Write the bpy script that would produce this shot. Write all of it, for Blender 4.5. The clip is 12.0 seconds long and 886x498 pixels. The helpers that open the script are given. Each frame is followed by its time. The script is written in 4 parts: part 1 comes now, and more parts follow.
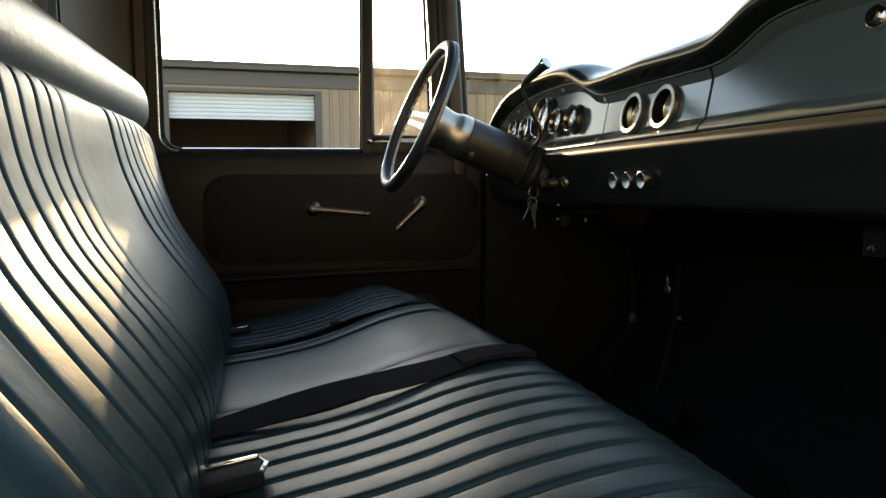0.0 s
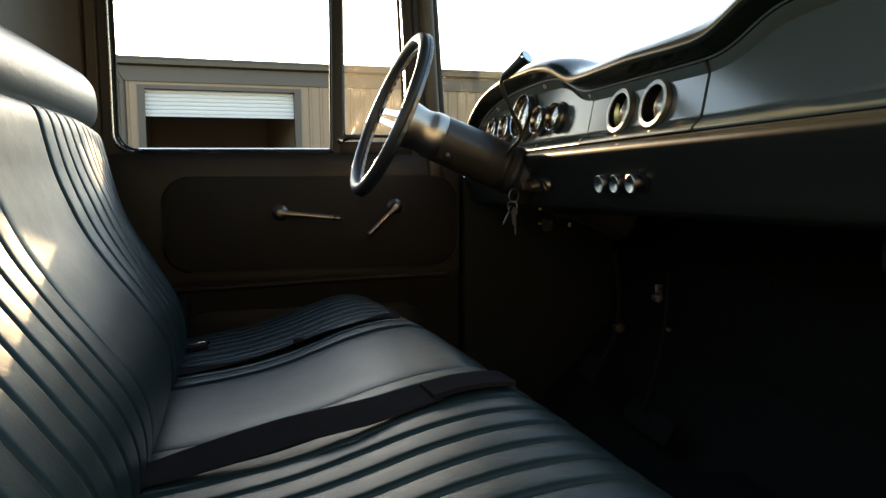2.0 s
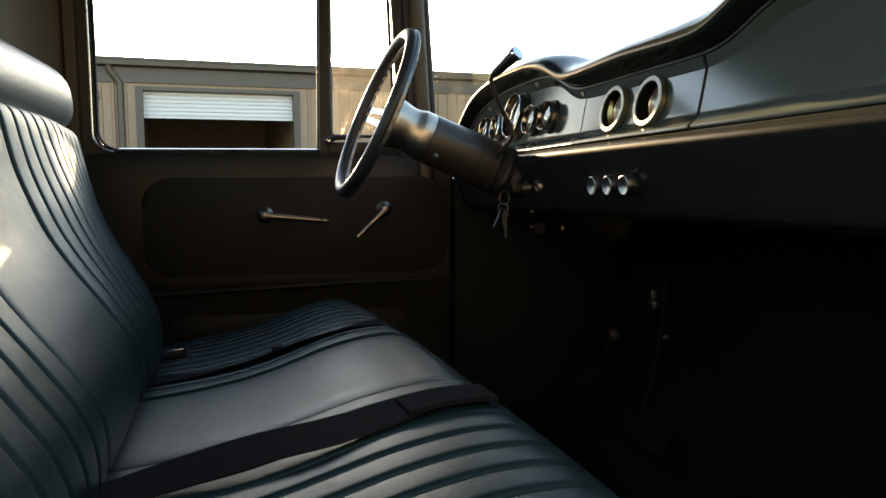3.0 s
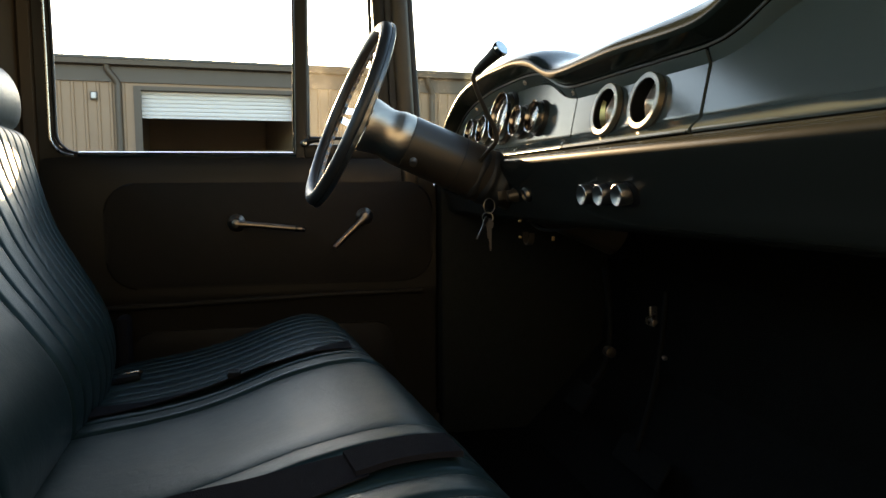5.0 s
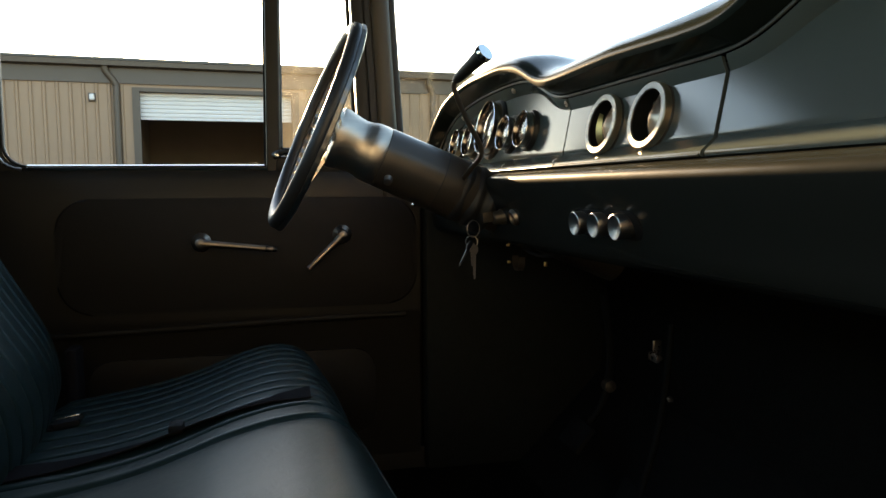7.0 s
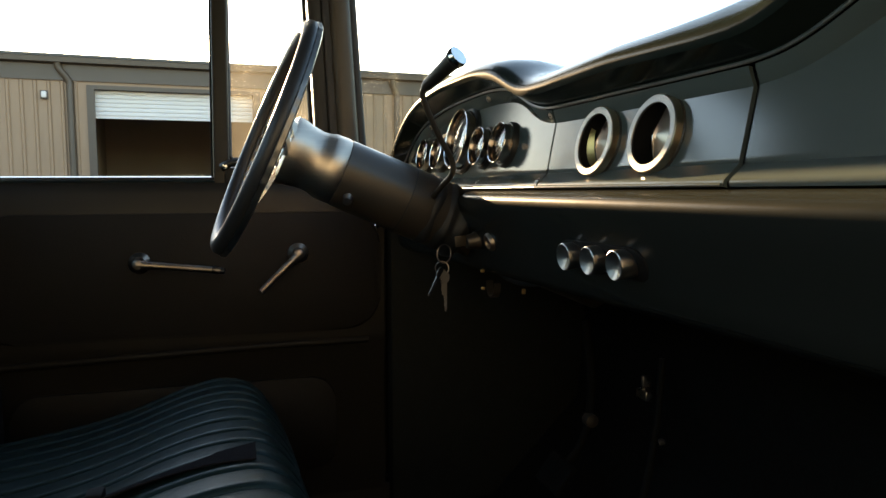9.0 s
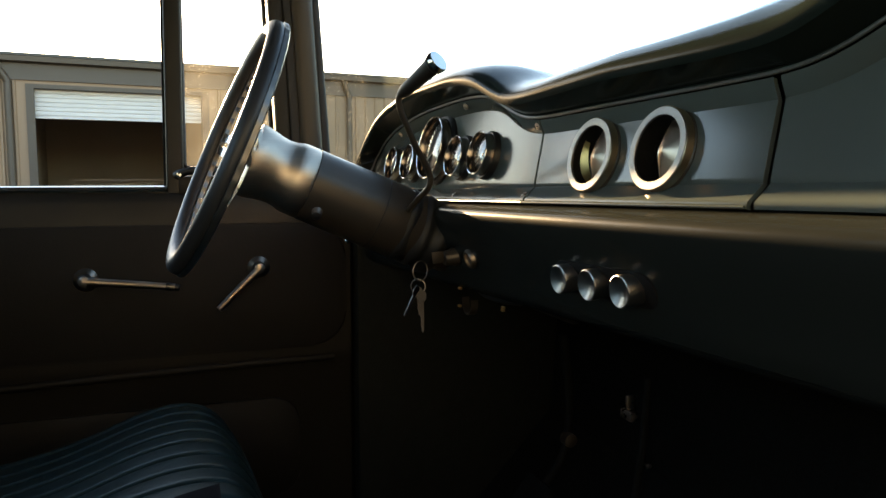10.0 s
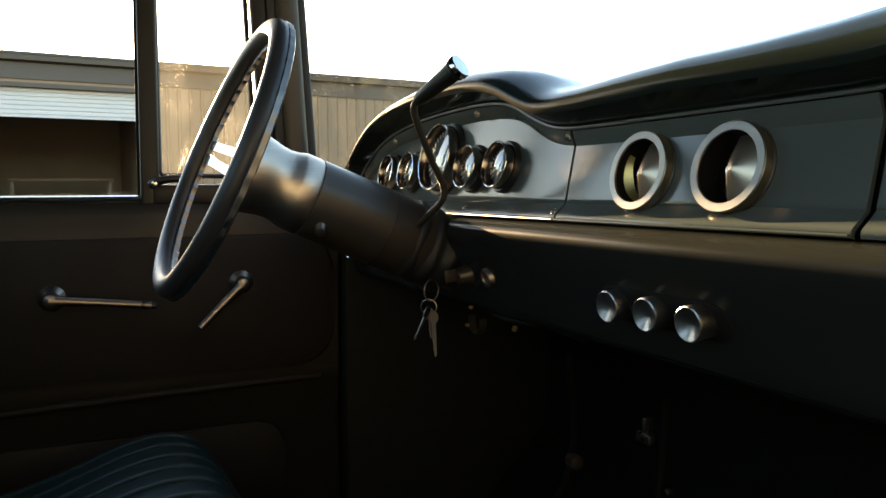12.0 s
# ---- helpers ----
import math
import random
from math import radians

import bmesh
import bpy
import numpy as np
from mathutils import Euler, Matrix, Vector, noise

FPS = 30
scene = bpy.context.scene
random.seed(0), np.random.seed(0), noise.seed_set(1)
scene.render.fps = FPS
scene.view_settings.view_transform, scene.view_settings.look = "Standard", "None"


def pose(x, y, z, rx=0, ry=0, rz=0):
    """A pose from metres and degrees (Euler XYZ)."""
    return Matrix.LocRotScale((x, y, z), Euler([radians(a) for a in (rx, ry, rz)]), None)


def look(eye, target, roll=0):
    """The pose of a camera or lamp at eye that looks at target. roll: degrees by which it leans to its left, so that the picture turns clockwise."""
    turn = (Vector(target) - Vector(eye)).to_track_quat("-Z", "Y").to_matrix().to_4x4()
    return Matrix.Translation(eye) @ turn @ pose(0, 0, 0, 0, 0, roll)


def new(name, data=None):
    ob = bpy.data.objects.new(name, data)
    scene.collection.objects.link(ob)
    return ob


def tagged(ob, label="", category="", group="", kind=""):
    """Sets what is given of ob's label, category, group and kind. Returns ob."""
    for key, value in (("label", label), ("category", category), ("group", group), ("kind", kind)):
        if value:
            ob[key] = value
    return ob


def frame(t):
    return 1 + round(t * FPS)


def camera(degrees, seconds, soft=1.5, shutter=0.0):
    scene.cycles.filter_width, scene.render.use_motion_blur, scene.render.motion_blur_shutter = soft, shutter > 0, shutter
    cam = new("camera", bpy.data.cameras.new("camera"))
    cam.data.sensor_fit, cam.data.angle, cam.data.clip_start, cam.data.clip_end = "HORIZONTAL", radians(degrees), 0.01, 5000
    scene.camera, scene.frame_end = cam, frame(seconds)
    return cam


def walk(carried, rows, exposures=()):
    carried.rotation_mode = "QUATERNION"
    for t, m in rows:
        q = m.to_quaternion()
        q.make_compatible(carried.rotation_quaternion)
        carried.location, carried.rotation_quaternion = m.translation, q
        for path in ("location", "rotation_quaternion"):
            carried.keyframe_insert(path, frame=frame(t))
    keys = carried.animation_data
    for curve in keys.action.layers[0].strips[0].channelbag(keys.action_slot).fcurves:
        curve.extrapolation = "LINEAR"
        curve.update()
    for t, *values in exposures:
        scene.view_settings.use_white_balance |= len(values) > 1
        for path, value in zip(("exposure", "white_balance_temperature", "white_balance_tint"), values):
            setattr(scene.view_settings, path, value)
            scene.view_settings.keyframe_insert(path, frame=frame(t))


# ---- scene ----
cam = camera(62.4, 12.0)
PATH = [
    (0, (0.006, -1.298, 1.197), (0.4, 0.653, 1.002), -0.3),
    (0.5, (0.017, -1.269, 1.195), (0.434, 0.677, 0.997), -0.3),
    (1, (0.024, -1.242, 1.199), (0.457, 0.7, 0.996), -0.3),
    (1.5, (0.032, -1.216, 1.204), (0.474, 0.724, 1.004), -0.4),
    (2, (0.045, -1.19, 1.206), (0.487, 0.75, 1.006), -0.4),
    (2.5, (0.06, -1.165, 1.203), (0.506, 0.775, 1.008), -0.3),
    (3, (0.081, -1.14, 1.203), (0.524, 0.801, 1.01), -0.3),
    (5, (0.149, -1.029, 1.215), (0.588, 0.913, 1.022), -0.3),
    (5.5, (0.167, -0.999, 1.217), (0.609, 0.942, 1.029), -0.2),
    (6, (0.194, -0.962, 1.225), (0.628, 0.981, 1.034), -0.3),
    (6.5, (0.206, -0.927, 1.233), (0.643, 1.015, 1.044), -0.3),
    (7, (0.22, -0.892, 1.246), (0.654, 1.052, 1.055), -0.3),
    (9, (0.246, -0.757, 1.273), (0.775, 1.162, 1.083), -0.1),
    (9.5, (0.243, -0.72, 1.283), (0.834, 1.182, 1.096), -0.1),
    (10, (0.233, -0.683, 1.288), (0.885, 1.198, 1.102), -0.1),
    (10.5, (0.219, -0.652, 1.293), (0.917, 1.213, 1.105), -0.0),
    (11, (0.205, -0.624, 1.297), (0.945, 1.225, 1.114), 0.0),
    (11.5, (0.197, -0.601, 1.301), (0.959, 1.238, 1.116), 0.0),
    (12, (0.183, -0.588, 1.305), (0.958, 1.247, 1.118), 0.0),
]
walk(cam, [(t, look(eye, target, roll)) for t, eye, target, roll in PATH])


# ---- light ----
SUN_AZ, SUN_EL = -4.4, 9.2          # degrees from +y towards +x, and above the horizon
world = bpy.data.worlds.new("world")
world.use_nodes = True
scene.world = world
wn = world.node_tree
sky = wn.nodes.new("ShaderNodeTexSky")
sky.sky_type = 'NISHITA'
sky.sun_disc = False
sky.sun_elevation = radians(SUN_EL)
sky.sun_rotation = radians(SUN_AZ)
sky.dust_density = 0.62
sky.ozone_density = 1.25
wn.links.new(sky.outputs[0], wn.nodes["Background"].inputs[0])
wn.nodes["Background"].inputs[1].default_value = 0.087
scene.view_settings.exposure = 3.64

sun_data = bpy.data.lights.new("sun", 'SUN')
sun_data.energy = 4.3
sun_data.angle = radians(0.53)
sun_data.color = (1.0, 0.67, 0.34)
sun = new("sun", sun_data)
sun_dir = Vector((math.sin(radians(SUN_AZ)) * math.cos(radians(SUN_EL)), math.cos(radians(SUN_AZ)) * math.cos(radians(SUN_EL)), math.sin(radians(SUN_EL))))
sun.matrix_world = look(sun_dir * 60, (0, 0, 0))


# ---- materials ----
def material(name, color, rough=0.5, metal=0.0, vary=0.12, scale=6.0, bump=0.0, bump_scale=300.0, stretch=(1, 1, 1), coat=0.0, spec=0.5, tint=(1, 1, 1), crease=0.0):
    m = bpy.data.materials.new(name)
    m.use_nodes = True
    t = m.node_tree
    b = t.nodes["Principled BSDF"]
    b.inputs["Metallic"].default_value = metal
    b.inputs["Coat Weight"].default_value = coat
    b.inputs["Specular IOR Level"].default_value = spec
    b.inputs["Specular Tint"].default_value = (*tint, 1)
    co = t.nodes.new("ShaderNodeTexCoord")
    mp = t.nodes.new("ShaderNodeMapping")
    mp.inputs["Scale"].default_value = stretch
    t.links.new(co.outputs["Object"], mp.inputs[0])
    n1 = t.nodes.new("ShaderNodeTexNoise")
    n1.inputs["Scale"].default_value = scale
    n1.inputs["Detail"].default_value = 6
    t.links.new(mp.outputs[0], n1.inputs["Vector"])
    ramp = t.nodes.new("ShaderNodeMix")
    ramp.data_type = 'RGBA'
    lo = [c * (1 - vary) for c in color]
    hi = [min(1, c * (1 + vary)) for c in color]
    ramp.inputs["A"].default_value = (*lo, 1)
    ramp.inputs["B"].default_value = (*hi, 1)
    t.links.new(n1.outputs["Fac"], ramp.inputs["Factor"])
    t.links.new(ramp.outputs["Result"], b.inputs["Base Color"])
    rr = t.nodes.new("ShaderNodeMapRange")
    rr.inputs["To Min"].default_value = max(0.02, rough * (1 - vary))
    rr.inputs["To Max"].default_value = min(1, rough * (1 + vary))
    n2 = t.nodes.new("ShaderNodeTexNoise")
    n2.inputs["Scale"].default_value = scale * 5
    n2.inputs["Detail"].default_value = 4
    t.links.new(mp.outputs[0], n2.inputs["Vector"])
    t.links.new(n2.outputs["Fac"], rr.inputs["Value"])
    t.links.new(rr.outputs["Result"], b.inputs["Roughness"])
    if bump:
        n3 = t.nodes.new("ShaderNodeTexNoise")
        n3.inputs["Scale"].default_value = bump_scale
        n3.inputs["Detail"].default_value = 3
        t.links.new(mp.outputs[0], n3.inputs["Vector"])
        bp = t.nodes.new("ShaderNodeBump")
        bp.inputs["Strength"].default_value = bump
        bp.inputs["Distance"].default_value = 0.002
        t.links.new(n3.outputs["Fac"], bp.inputs["Height"])
        t.links.new(bp.outputs[0], b.inputs["Normal"])
        if crease:
            n4 = t.nodes.new("ShaderNodeTexNoise")
            n4.inputs["Scale"].default_value = 62.0
            n4.inputs["Detail"].default_value = 4
            n4.inputs["Distortion"].default_value = 1.2
            t.links.new(co.outputs["Object"], n4.inputs["Vector"])
            b2 = t.nodes.new("ShaderNodeBump")
            b2.inputs["Strength"].default_value = crease
            b2.inputs["Distance"].default_value = 0.004
            t.links.new(n4.outputs["Fac"], b2.inputs["Height"])
            t.links.new(b2.outputs[0], bp.inputs["Normal"])
    return m


def glass_material(name, tint, gloss_rough=0.02, dust=0.0, face=0.03):
    m = bpy.data.materials.new(name)
    m.use_nodes = True
    t = m.node_tree
    out = t.nodes["Material Output"]
    t.nodes.remove(t.nodes["Principled BSDF"])
    tr = t.nodes.new("ShaderNodeBsdfTransparent")
    tr.inputs[0].default_value = (*tint, 1)
    gl = t.nodes.new("ShaderNodeBsdfGlossy")
    gl.inputs["Roughness"].default_value = gloss_rough
    lw = t.nodes.new("ShaderNodeLayerWeight")
    pw = t.nodes.new("ShaderNodeMath")
    pw.operation = 'POWER'
    pw.inputs[1].default_value = 5.0
    t.links.new(lw.outputs["Facing"], pw.inputs[0])
    fr = t.nodes.new("ShaderNodeMath")
    fr.operation = 'MULTIPLY_ADD'
    fr.inputs[1].default_value = 0.5
    fr.inputs[2].default_value = face
    t.links.new(pw.outputs[0], fr.inputs[0])
    mx = t.nodes.new("ShaderNodeMixShader")
    t.links.new(fr.outputs[0], mx.inputs[0])
    t.links.new(tr.outputs[0], mx.inputs[1])
    t.links.new(gl.outputs[0], mx.inputs[2])
    last = mx
    if dust:
        co = t.nodes.new("ShaderNodeTexCoord")
        film = t.nodes.new("ShaderNodeTexNoise")
        film.inputs["Scale"].default_value = 14.0
        film.inputs["Detail"].default_value = 8
        spots = t.nodes.new("ShaderNodeTexVoronoi")
        spots.inputs["Scale"].default_value = 230.0
        t.links.new(co.outputs["Object"], film.inputs["Vector"])
        t.links.new(co.outputs["Object"], spots.inputs["Vector"])
        near = t.nodes.new("ShaderNodeMath")
        near.operation = 'LESS_THAN'
        near.inputs[1].default_value = 0.13
        t.links.new(spots.outputs["Distance"], near.inputs[0])
        pick = t.nodes.new("ShaderNodeMath")
        pick.operation = 'GREATER_THAN'
        pick.inputs[1].default_value = 0.52
        t.links.new(film.outputs["Fac"], pick.inputs[0])
        both = t.nodes.new("ShaderNodeMath")
        both.operation = 'MULTIPLY'
        t.links.new(near.outputs[0], both.inputs[0])
        t.links.new(pick.outputs[0], both.inputs[1])
        amount = t.nodes.new("ShaderNodeMath")
        amount.operation = 'MULTIPLY_ADD'
        amount.inputs[1].default_value = 0.4
        t.links.new(both.outputs[0], amount.inputs[0])
        soft = t.nodes.new("ShaderNodeMath")
        soft.operation = 'MULTIPLY'
        soft.inputs[1].default_value = dust
        t.links.new(film.outputs["Fac"], soft.inputs[0])
        t.links.new(soft.outputs[0], amount.inputs[2])
        tl = t.nodes.new("ShaderNodeBsdfTranslucent")
        tl.inputs[0].default_value = (0.8, 0.75, 0.65, 1)
        mx2 = t.nodes.new("ShaderNodeMixShader")
        t.links.new(amount.outputs[0], mx2.inputs[0])
        t.links.new(mx.outputs[0], mx2.inputs[1])
        t.links.new(tl.outputs[0], mx2.inputs[2])
        last = mx2
    t.links.new(last.outputs[0], out.inputs[0])
    return m


# bluish specular tint puts a cooler reflected light into the seat's sheen
VINYL = material("black_green_vinyl_cool_sheen", (0.0128, 0.0232, 0.0222), 0.39, vary=0.12, scale=9, bump=0.10, bump_scale=650, spec=0.19, tint=(0.75, 0.97, 1.0), crease=0.09)
# paler than the seat: the sky's reflection on the roll is in this base colour
ROLL = material("roll_vinyl_with_sky_sheen", (0.090, 0.096, 0.093), 0.40, vary=0.12, scale=9, bump=0.12, bump_scale=420, crease=0.16)
DASH = material("satin_dash_paint", (0.0185, 0.0208, 0.0180), 0.21, spec=0.11, metal=0.0, vary=0.08, scale=5, bump=0.03, bump_scale=500)
PANEL = material("grey_panel_paint", (0.078, 0.095, 0.091), 0.14, spec=0.40, metal=0.0, vary=0.06, scale=4, bump=0.03, bump_scale=600)
HOOD = material("dark_hood_paint", (0.0115, 0.0168, 0.0150), 0.17, spec=0.08, vary=0.08, scale=5, bump=0.03, bump_scale=500)
DOORP = material("dark_door_paint", (0.0172, 0.0145, 0.0112), 0.44, spec=0.3, vary=0.12, scale=4, bump=0.03, bump_scale=400)
DOORV = material("door_panel_vinyl", (0.0125, 0.0103, 0.0080), 0.6, spec=0.25, vary=0.12, scale=8, bump=0.2, bump_scale=350)
# the brown is the sun's flare over the rear post, put into the paint
PILLAR = material("pillar_paint_with_flare", (0.088, 0.062, 0.040), 0.55, spec=0.15, vary=0.10, scale=4, bump=0.03, bump_scale=400)
BRUSHED = material("brushed_aluminium", (0.50, 0.47, 0.43), 0.30, metal=1.0, vary=0.18, scale=30, bump=0.10, bump_scale=200, stretch=(1, 1, 14))
DARKMETAL = material("dark_satin_column", (0.070, 0.056, 0.042), 0.34, metal=0.4, vary=0.10, scale=8, bump=0.03)
CHROME = material("chrome", (0.75, 0.74, 0.72), 0.10, metal=1.0, vary=0.08, scale=12)
RINGM = material("satin_ring_metal", (0.30, 0.295, 0.285), 0.46, metal=1.0, vary=0.08, scale=40, bump=0.03, bump_scale=600)
COLLAR = material("satin_collar_metal", (0.55, 0.47, 0.38), 0.36, metal=1.0, vary=0.15, scale=30, bump=0.08, bump_scale=200, stretch=(1, 1, 14))
KNOBM = material("turned_knob_metal", (0.52, 0.47, 0.42), 0.32, metal=1.0, vary=0.2, scale=60, bump=0.08, bump_scale=500)
VANEM = material("bronzed_vane_metal", (0.62, 0.48, 0.36), 0.33, metal=1.0, vary=0.08, scale=40)
SLEEVEM = material("bronzed_sleeve_metal", (0.44, 0.34, 0.22), 0.32, metal=1.0, vary=0.2, scale=40, bump=0.06)
SILLM = material("bright_sill_metal", (0.80, 0.69, 0.56), 0.22, metal=1.0, vary=0.12, scale=30, bump=0.04)
COREM = material("satin_rim_core", (0.26, 0.245, 0.225), 0.36, metal=1.0, vary=0.15, scale=30, bump=0.05)
LEVER = material("worn_lever_metal", (0.34, 0.285, 0.235), 0.38, metal=1.0, vary=0.25, scale=35, bump=0.08)
WORN = material("worn_chrome", (0.55, 0.50, 0.44), 0.28, metal=1.0, vary=0.20, scale=25, bump=0.05)
RUBBER = material("black_rubber", (0.016, 0.016, 0.016), 0.55, vary=0.15, scale=20, bump=0.1)
LEATHER = material("black_rim_leather", (0.026, 0.026, 0.026), 0.42, vary=0.12, scale=20, bump=0.15, bump_scale=350)
WEB = material("belt_webbing", (0.0140, 0.0130, 0.0145), 0.85, spec=0.02, vary=0.15, scale=30, bump=0.5, bump_scale=900)
CARPET = material("black_carpet", (0.0080, 0.0082, 0.0074), 0.95, spec=0.12, vary=0.3, scale=40, bump=0.8, bump_scale=500)
KICK = material("dark_kick_lining", (0.013, 0.0145, 0.0122), 0.8, spec=0.2, vary=0.2, scale=12, bump=0.3, bump_scale=300)
BLACK = material("black_plastic", (0.012, 0.012, 0.012), 0.45, vary=0.1, scale=20)
MATTE = material("matt_black_plate", (0.008, 0.008, 0.008), 0.8, spec=0.2, vary=0.1, scale=20)
FACE = material("gauge_face", (0.020, 0.020, 0.022), 0.50, vary=0.08, scale=20)
PAINTW = material("white_marking", (0.70, 0.70, 0.68), 0.6, vary=0.05, scale=20)
HEAD = material("headliner", (0.030, 0.032, 0.031), 0.85, vary=0.08, scale=20, bump=0.2)
BRASS = material("brass_terminal", (0.70, 0.45, 0.16), 0.35, metal=1.0, vary=0.2, scale=40)
SIDING = material("tan_metal_siding", (0.25, 0.145, 0.076), 0.55, vary=0.20, scale=1.6, bump=0.05, bump_scale=20, stretch=(1.6, 1.6, 0.22))
TRIMB = material("brown_metal_trim", (0.062, 0.037, 0.019), 0.50, vary=0.12, scale=1.5)
SHUTTER = material("white_shutter", (0.60, 0.52, 0.46), 0.50, vary=0.06, scale=1.5)
DARKWALL = material("dark_grey_wall", (0.046, 0.058, 0.060), 0.6, vary=0.15, scale=0.8)
POSTP = material("dark_post_paint", (0.045, 0.033, 0.020), 0.42, vary=0.10, scale=4, bump=0.03, bump_scale=400)
ROOFM = material("roof_metal", (0.045, 0.034, 0.024), 0.5, vary=0.12, scale=0.7)
INSIDE = material("garage_inside", (0.30, 0.21, 0.13), 0.8, vary=0.2, scale=0.6)
ASPHALT = material("asphalt", (0.055, 0.053, 0.05), 0.9, vary=0.25, scale=1.5, bump=0.5, bump_scale=60)
BEZEL = material("polished_bezel", (0.42, 0.36, 0.31), 0.20, metal=1.0, vary=0.12, scale=30)
LENS = glass_material("lens_glass", (0.9, 0.92, 0.92), 0.04, face=0.22)
GLASS = glass_material("clear_glass", (0.96, 0.98, 0.97))
DUSTY = glass_material("dusty_glass", (0.90, 0.90, 0.88), 0.03, dust=0.022)
SCREEN = glass_material("dusty_windscreen", (0.93, 0.94, 0.92), 0.02, dust=0.005)


# ---- mesh helpers ----
def mesh_of(name, bm, mat, smooth=True):
    bmesh.ops.recalc_face_normals(bm, faces=bm.faces)
    me = bpy.data.meshes.new(name)
    bm.to_mesh(me)
    bm.free()
    me.materials.append(mat)
    if smooth:
        me.polygons.foreach_set("use_smooth", [True] * len(me.polygons))
        me.set_sharp_from_angle(angle=radians(38))
    return me


def part(name, bm, mat, parent=None, label="", smooth=True):
    ob = new(name, mesh_of(name, bm, mat, smooth))
    if parent is not None:
        ob.parent = parent
    if label:
        ob["label"] = label
    return ob


def thing(name, label, category, group="", kind="", at=(0, 0, 0)):
    ob = new(name)
    ob.empty_display_size = 0.05
    return tagged(ob, label, category, group, kind)


def grid(rows, closed_u=False, closed_v=False, caps=False, bm=None):
    """A sheet of quads through rows of points; closed_v joins the ends of each row, closed_u the last row to the first."""
    bm = bm or bmesh.new()
    vs = [[bm.verts.new(p) for p in r] for r in rows]
    n, k = len(vs), len(vs[0])
    for i in range(n if closed_u else n - 1):
        a, b = vs[i], vs[(i + 1) % n]
        for j in range(k if closed_v else k - 1):
            q = (a[j], a[(j + 1) % k], b[(j + 1) % k], b[j])
            if len(set(q)) == 4:
                bm.faces.new(q)
    if caps:
        bm.faces.new(vs[0])
        bm.faces.new(vs[-1])
    return bm


def solid(rows, shift):
    """A sheet with thickness: the rows and the same rows moved by shift, closed all round."""
    s = Vector(shift)
    back = [[Vector(p) + s for p in r] for r in rows]
    loop = [list(map(Vector, r)) + list(reversed(b)) for r, b in zip(rows, back)]
    return grid(loop, closed_v=True, caps=True)


def tube(points, radius, seg=12, caps=True, flat=None, bm=None):
    """A round rod along points; radius is one number or one for each point."""
    pts = [Vector(p) for p in points]
    rad = radius if isinstance(radius, (list, tuple)) else [radius] * len(pts)
    tang = [(pts[min(i + 1, len(pts) - 1)] - pts[max(i - 1, 0)]).normalized() for i in range(len(pts))]
    up = tang[0].orthogonal().normalized()
    rows = []
    for p, t, r in zip(pts, tang, rad):
        up = (up - t * up.dot(t)).normalized()
        side = t.cross(up)
        rows.append([p + (up * math.cos(a) + side * math.sin(a)) * r for a in (2 * math.pi * k / seg for k in range(seg))])
    return grid(rows, closed_v=True, caps=caps, bm=bm)


def smooth_path(points, n=8):
    """Points of a Catmull-Rom curve through the given ones."""
    p = [Vector(q) for q in points]
    p = [2 * p[0] - p[1]] + p + [2 * p[-1] - p[-2]]
    out = []
    for i in range(1, len(p) - 2):
        for k in range(n):
            t = k / n
            a, b, c, d = p[i - 1], p[i], p[i + 1], p[i + 2]
            out.append(0.5 * ((2 * b) + (c - a) * t + (2 * a - 5 * b + 4 * c - d) * t * t + (3 * b - a - 3 * c + d) * t ** 3))
    return out + [p[-2]]


def axis_pose(origin, direction):
    """A pose whose z axis runs along direction."""
    return Matrix.Translation(origin) @ Vector(direction).to_track_quat('Z', 'Y').to_matrix().to_4x4()


def lathe(profile, m, seg=40, closed=False, caps=True):
    """A turned body: profile of (radius, height) round the z axis of the pose m."""
    rows = []
    for r, h in profile:
        rows.append([m @ Vector((r * math.cos(a), r * math.sin(a), h)) for a in (2 * math.pi * k / seg for k in range(seg))])
    return grid(rows, closed_u=closed, closed_v=True, caps=caps and not closed)


def box(x0, x1, y0, y1, z0, z1, bevel=0.0, segs=2, m=None):
    bm = bmesh.new()
    bmesh.ops.create_cube(bm, size=1)
    for v in bm.verts:
        v.co = Vector((x0 + (v.co.x + 0.5) * (x1 - x0), y0 + (v.co.y + 0.5) * (y1 - y0), z0 + (v.co.z + 0.5) * (z1 - z0)))
    if bevel:
        bmesh.ops.bevel(bm, geom=bm.edges, offset=bevel, segments=segs, affect='EDGES', profile=0.5)
    if m is not None:
        bm.transform(m)
    return bm


def plate(outline, thick, m, bevel=0.0):
    """A flat plate with the outline (x, y) in the pose m, from z = 0 to thick, its upper rim bevelled."""
    bm = bmesh.new()
    lo = [bm.verts.new((x, y, 0)) for x, y in outline]
    hi = [bm.verts.new((x, y, thick)) for x, y in outline]
    n = len(lo)
    bm.faces.new(lo)
    top = bm.faces.new(hi)
    for i in range(n):
        bm.faces.new((lo[i], lo[(i + 1) % n], hi[(i + 1) % n], hi[i]))
    if bevel:
        bmesh.ops.bevel(bm, geom=list(top.edges), offset=bevel, segments=3, affect='EDGES', profile=0.5)
    bm.transform(m)
    return bm


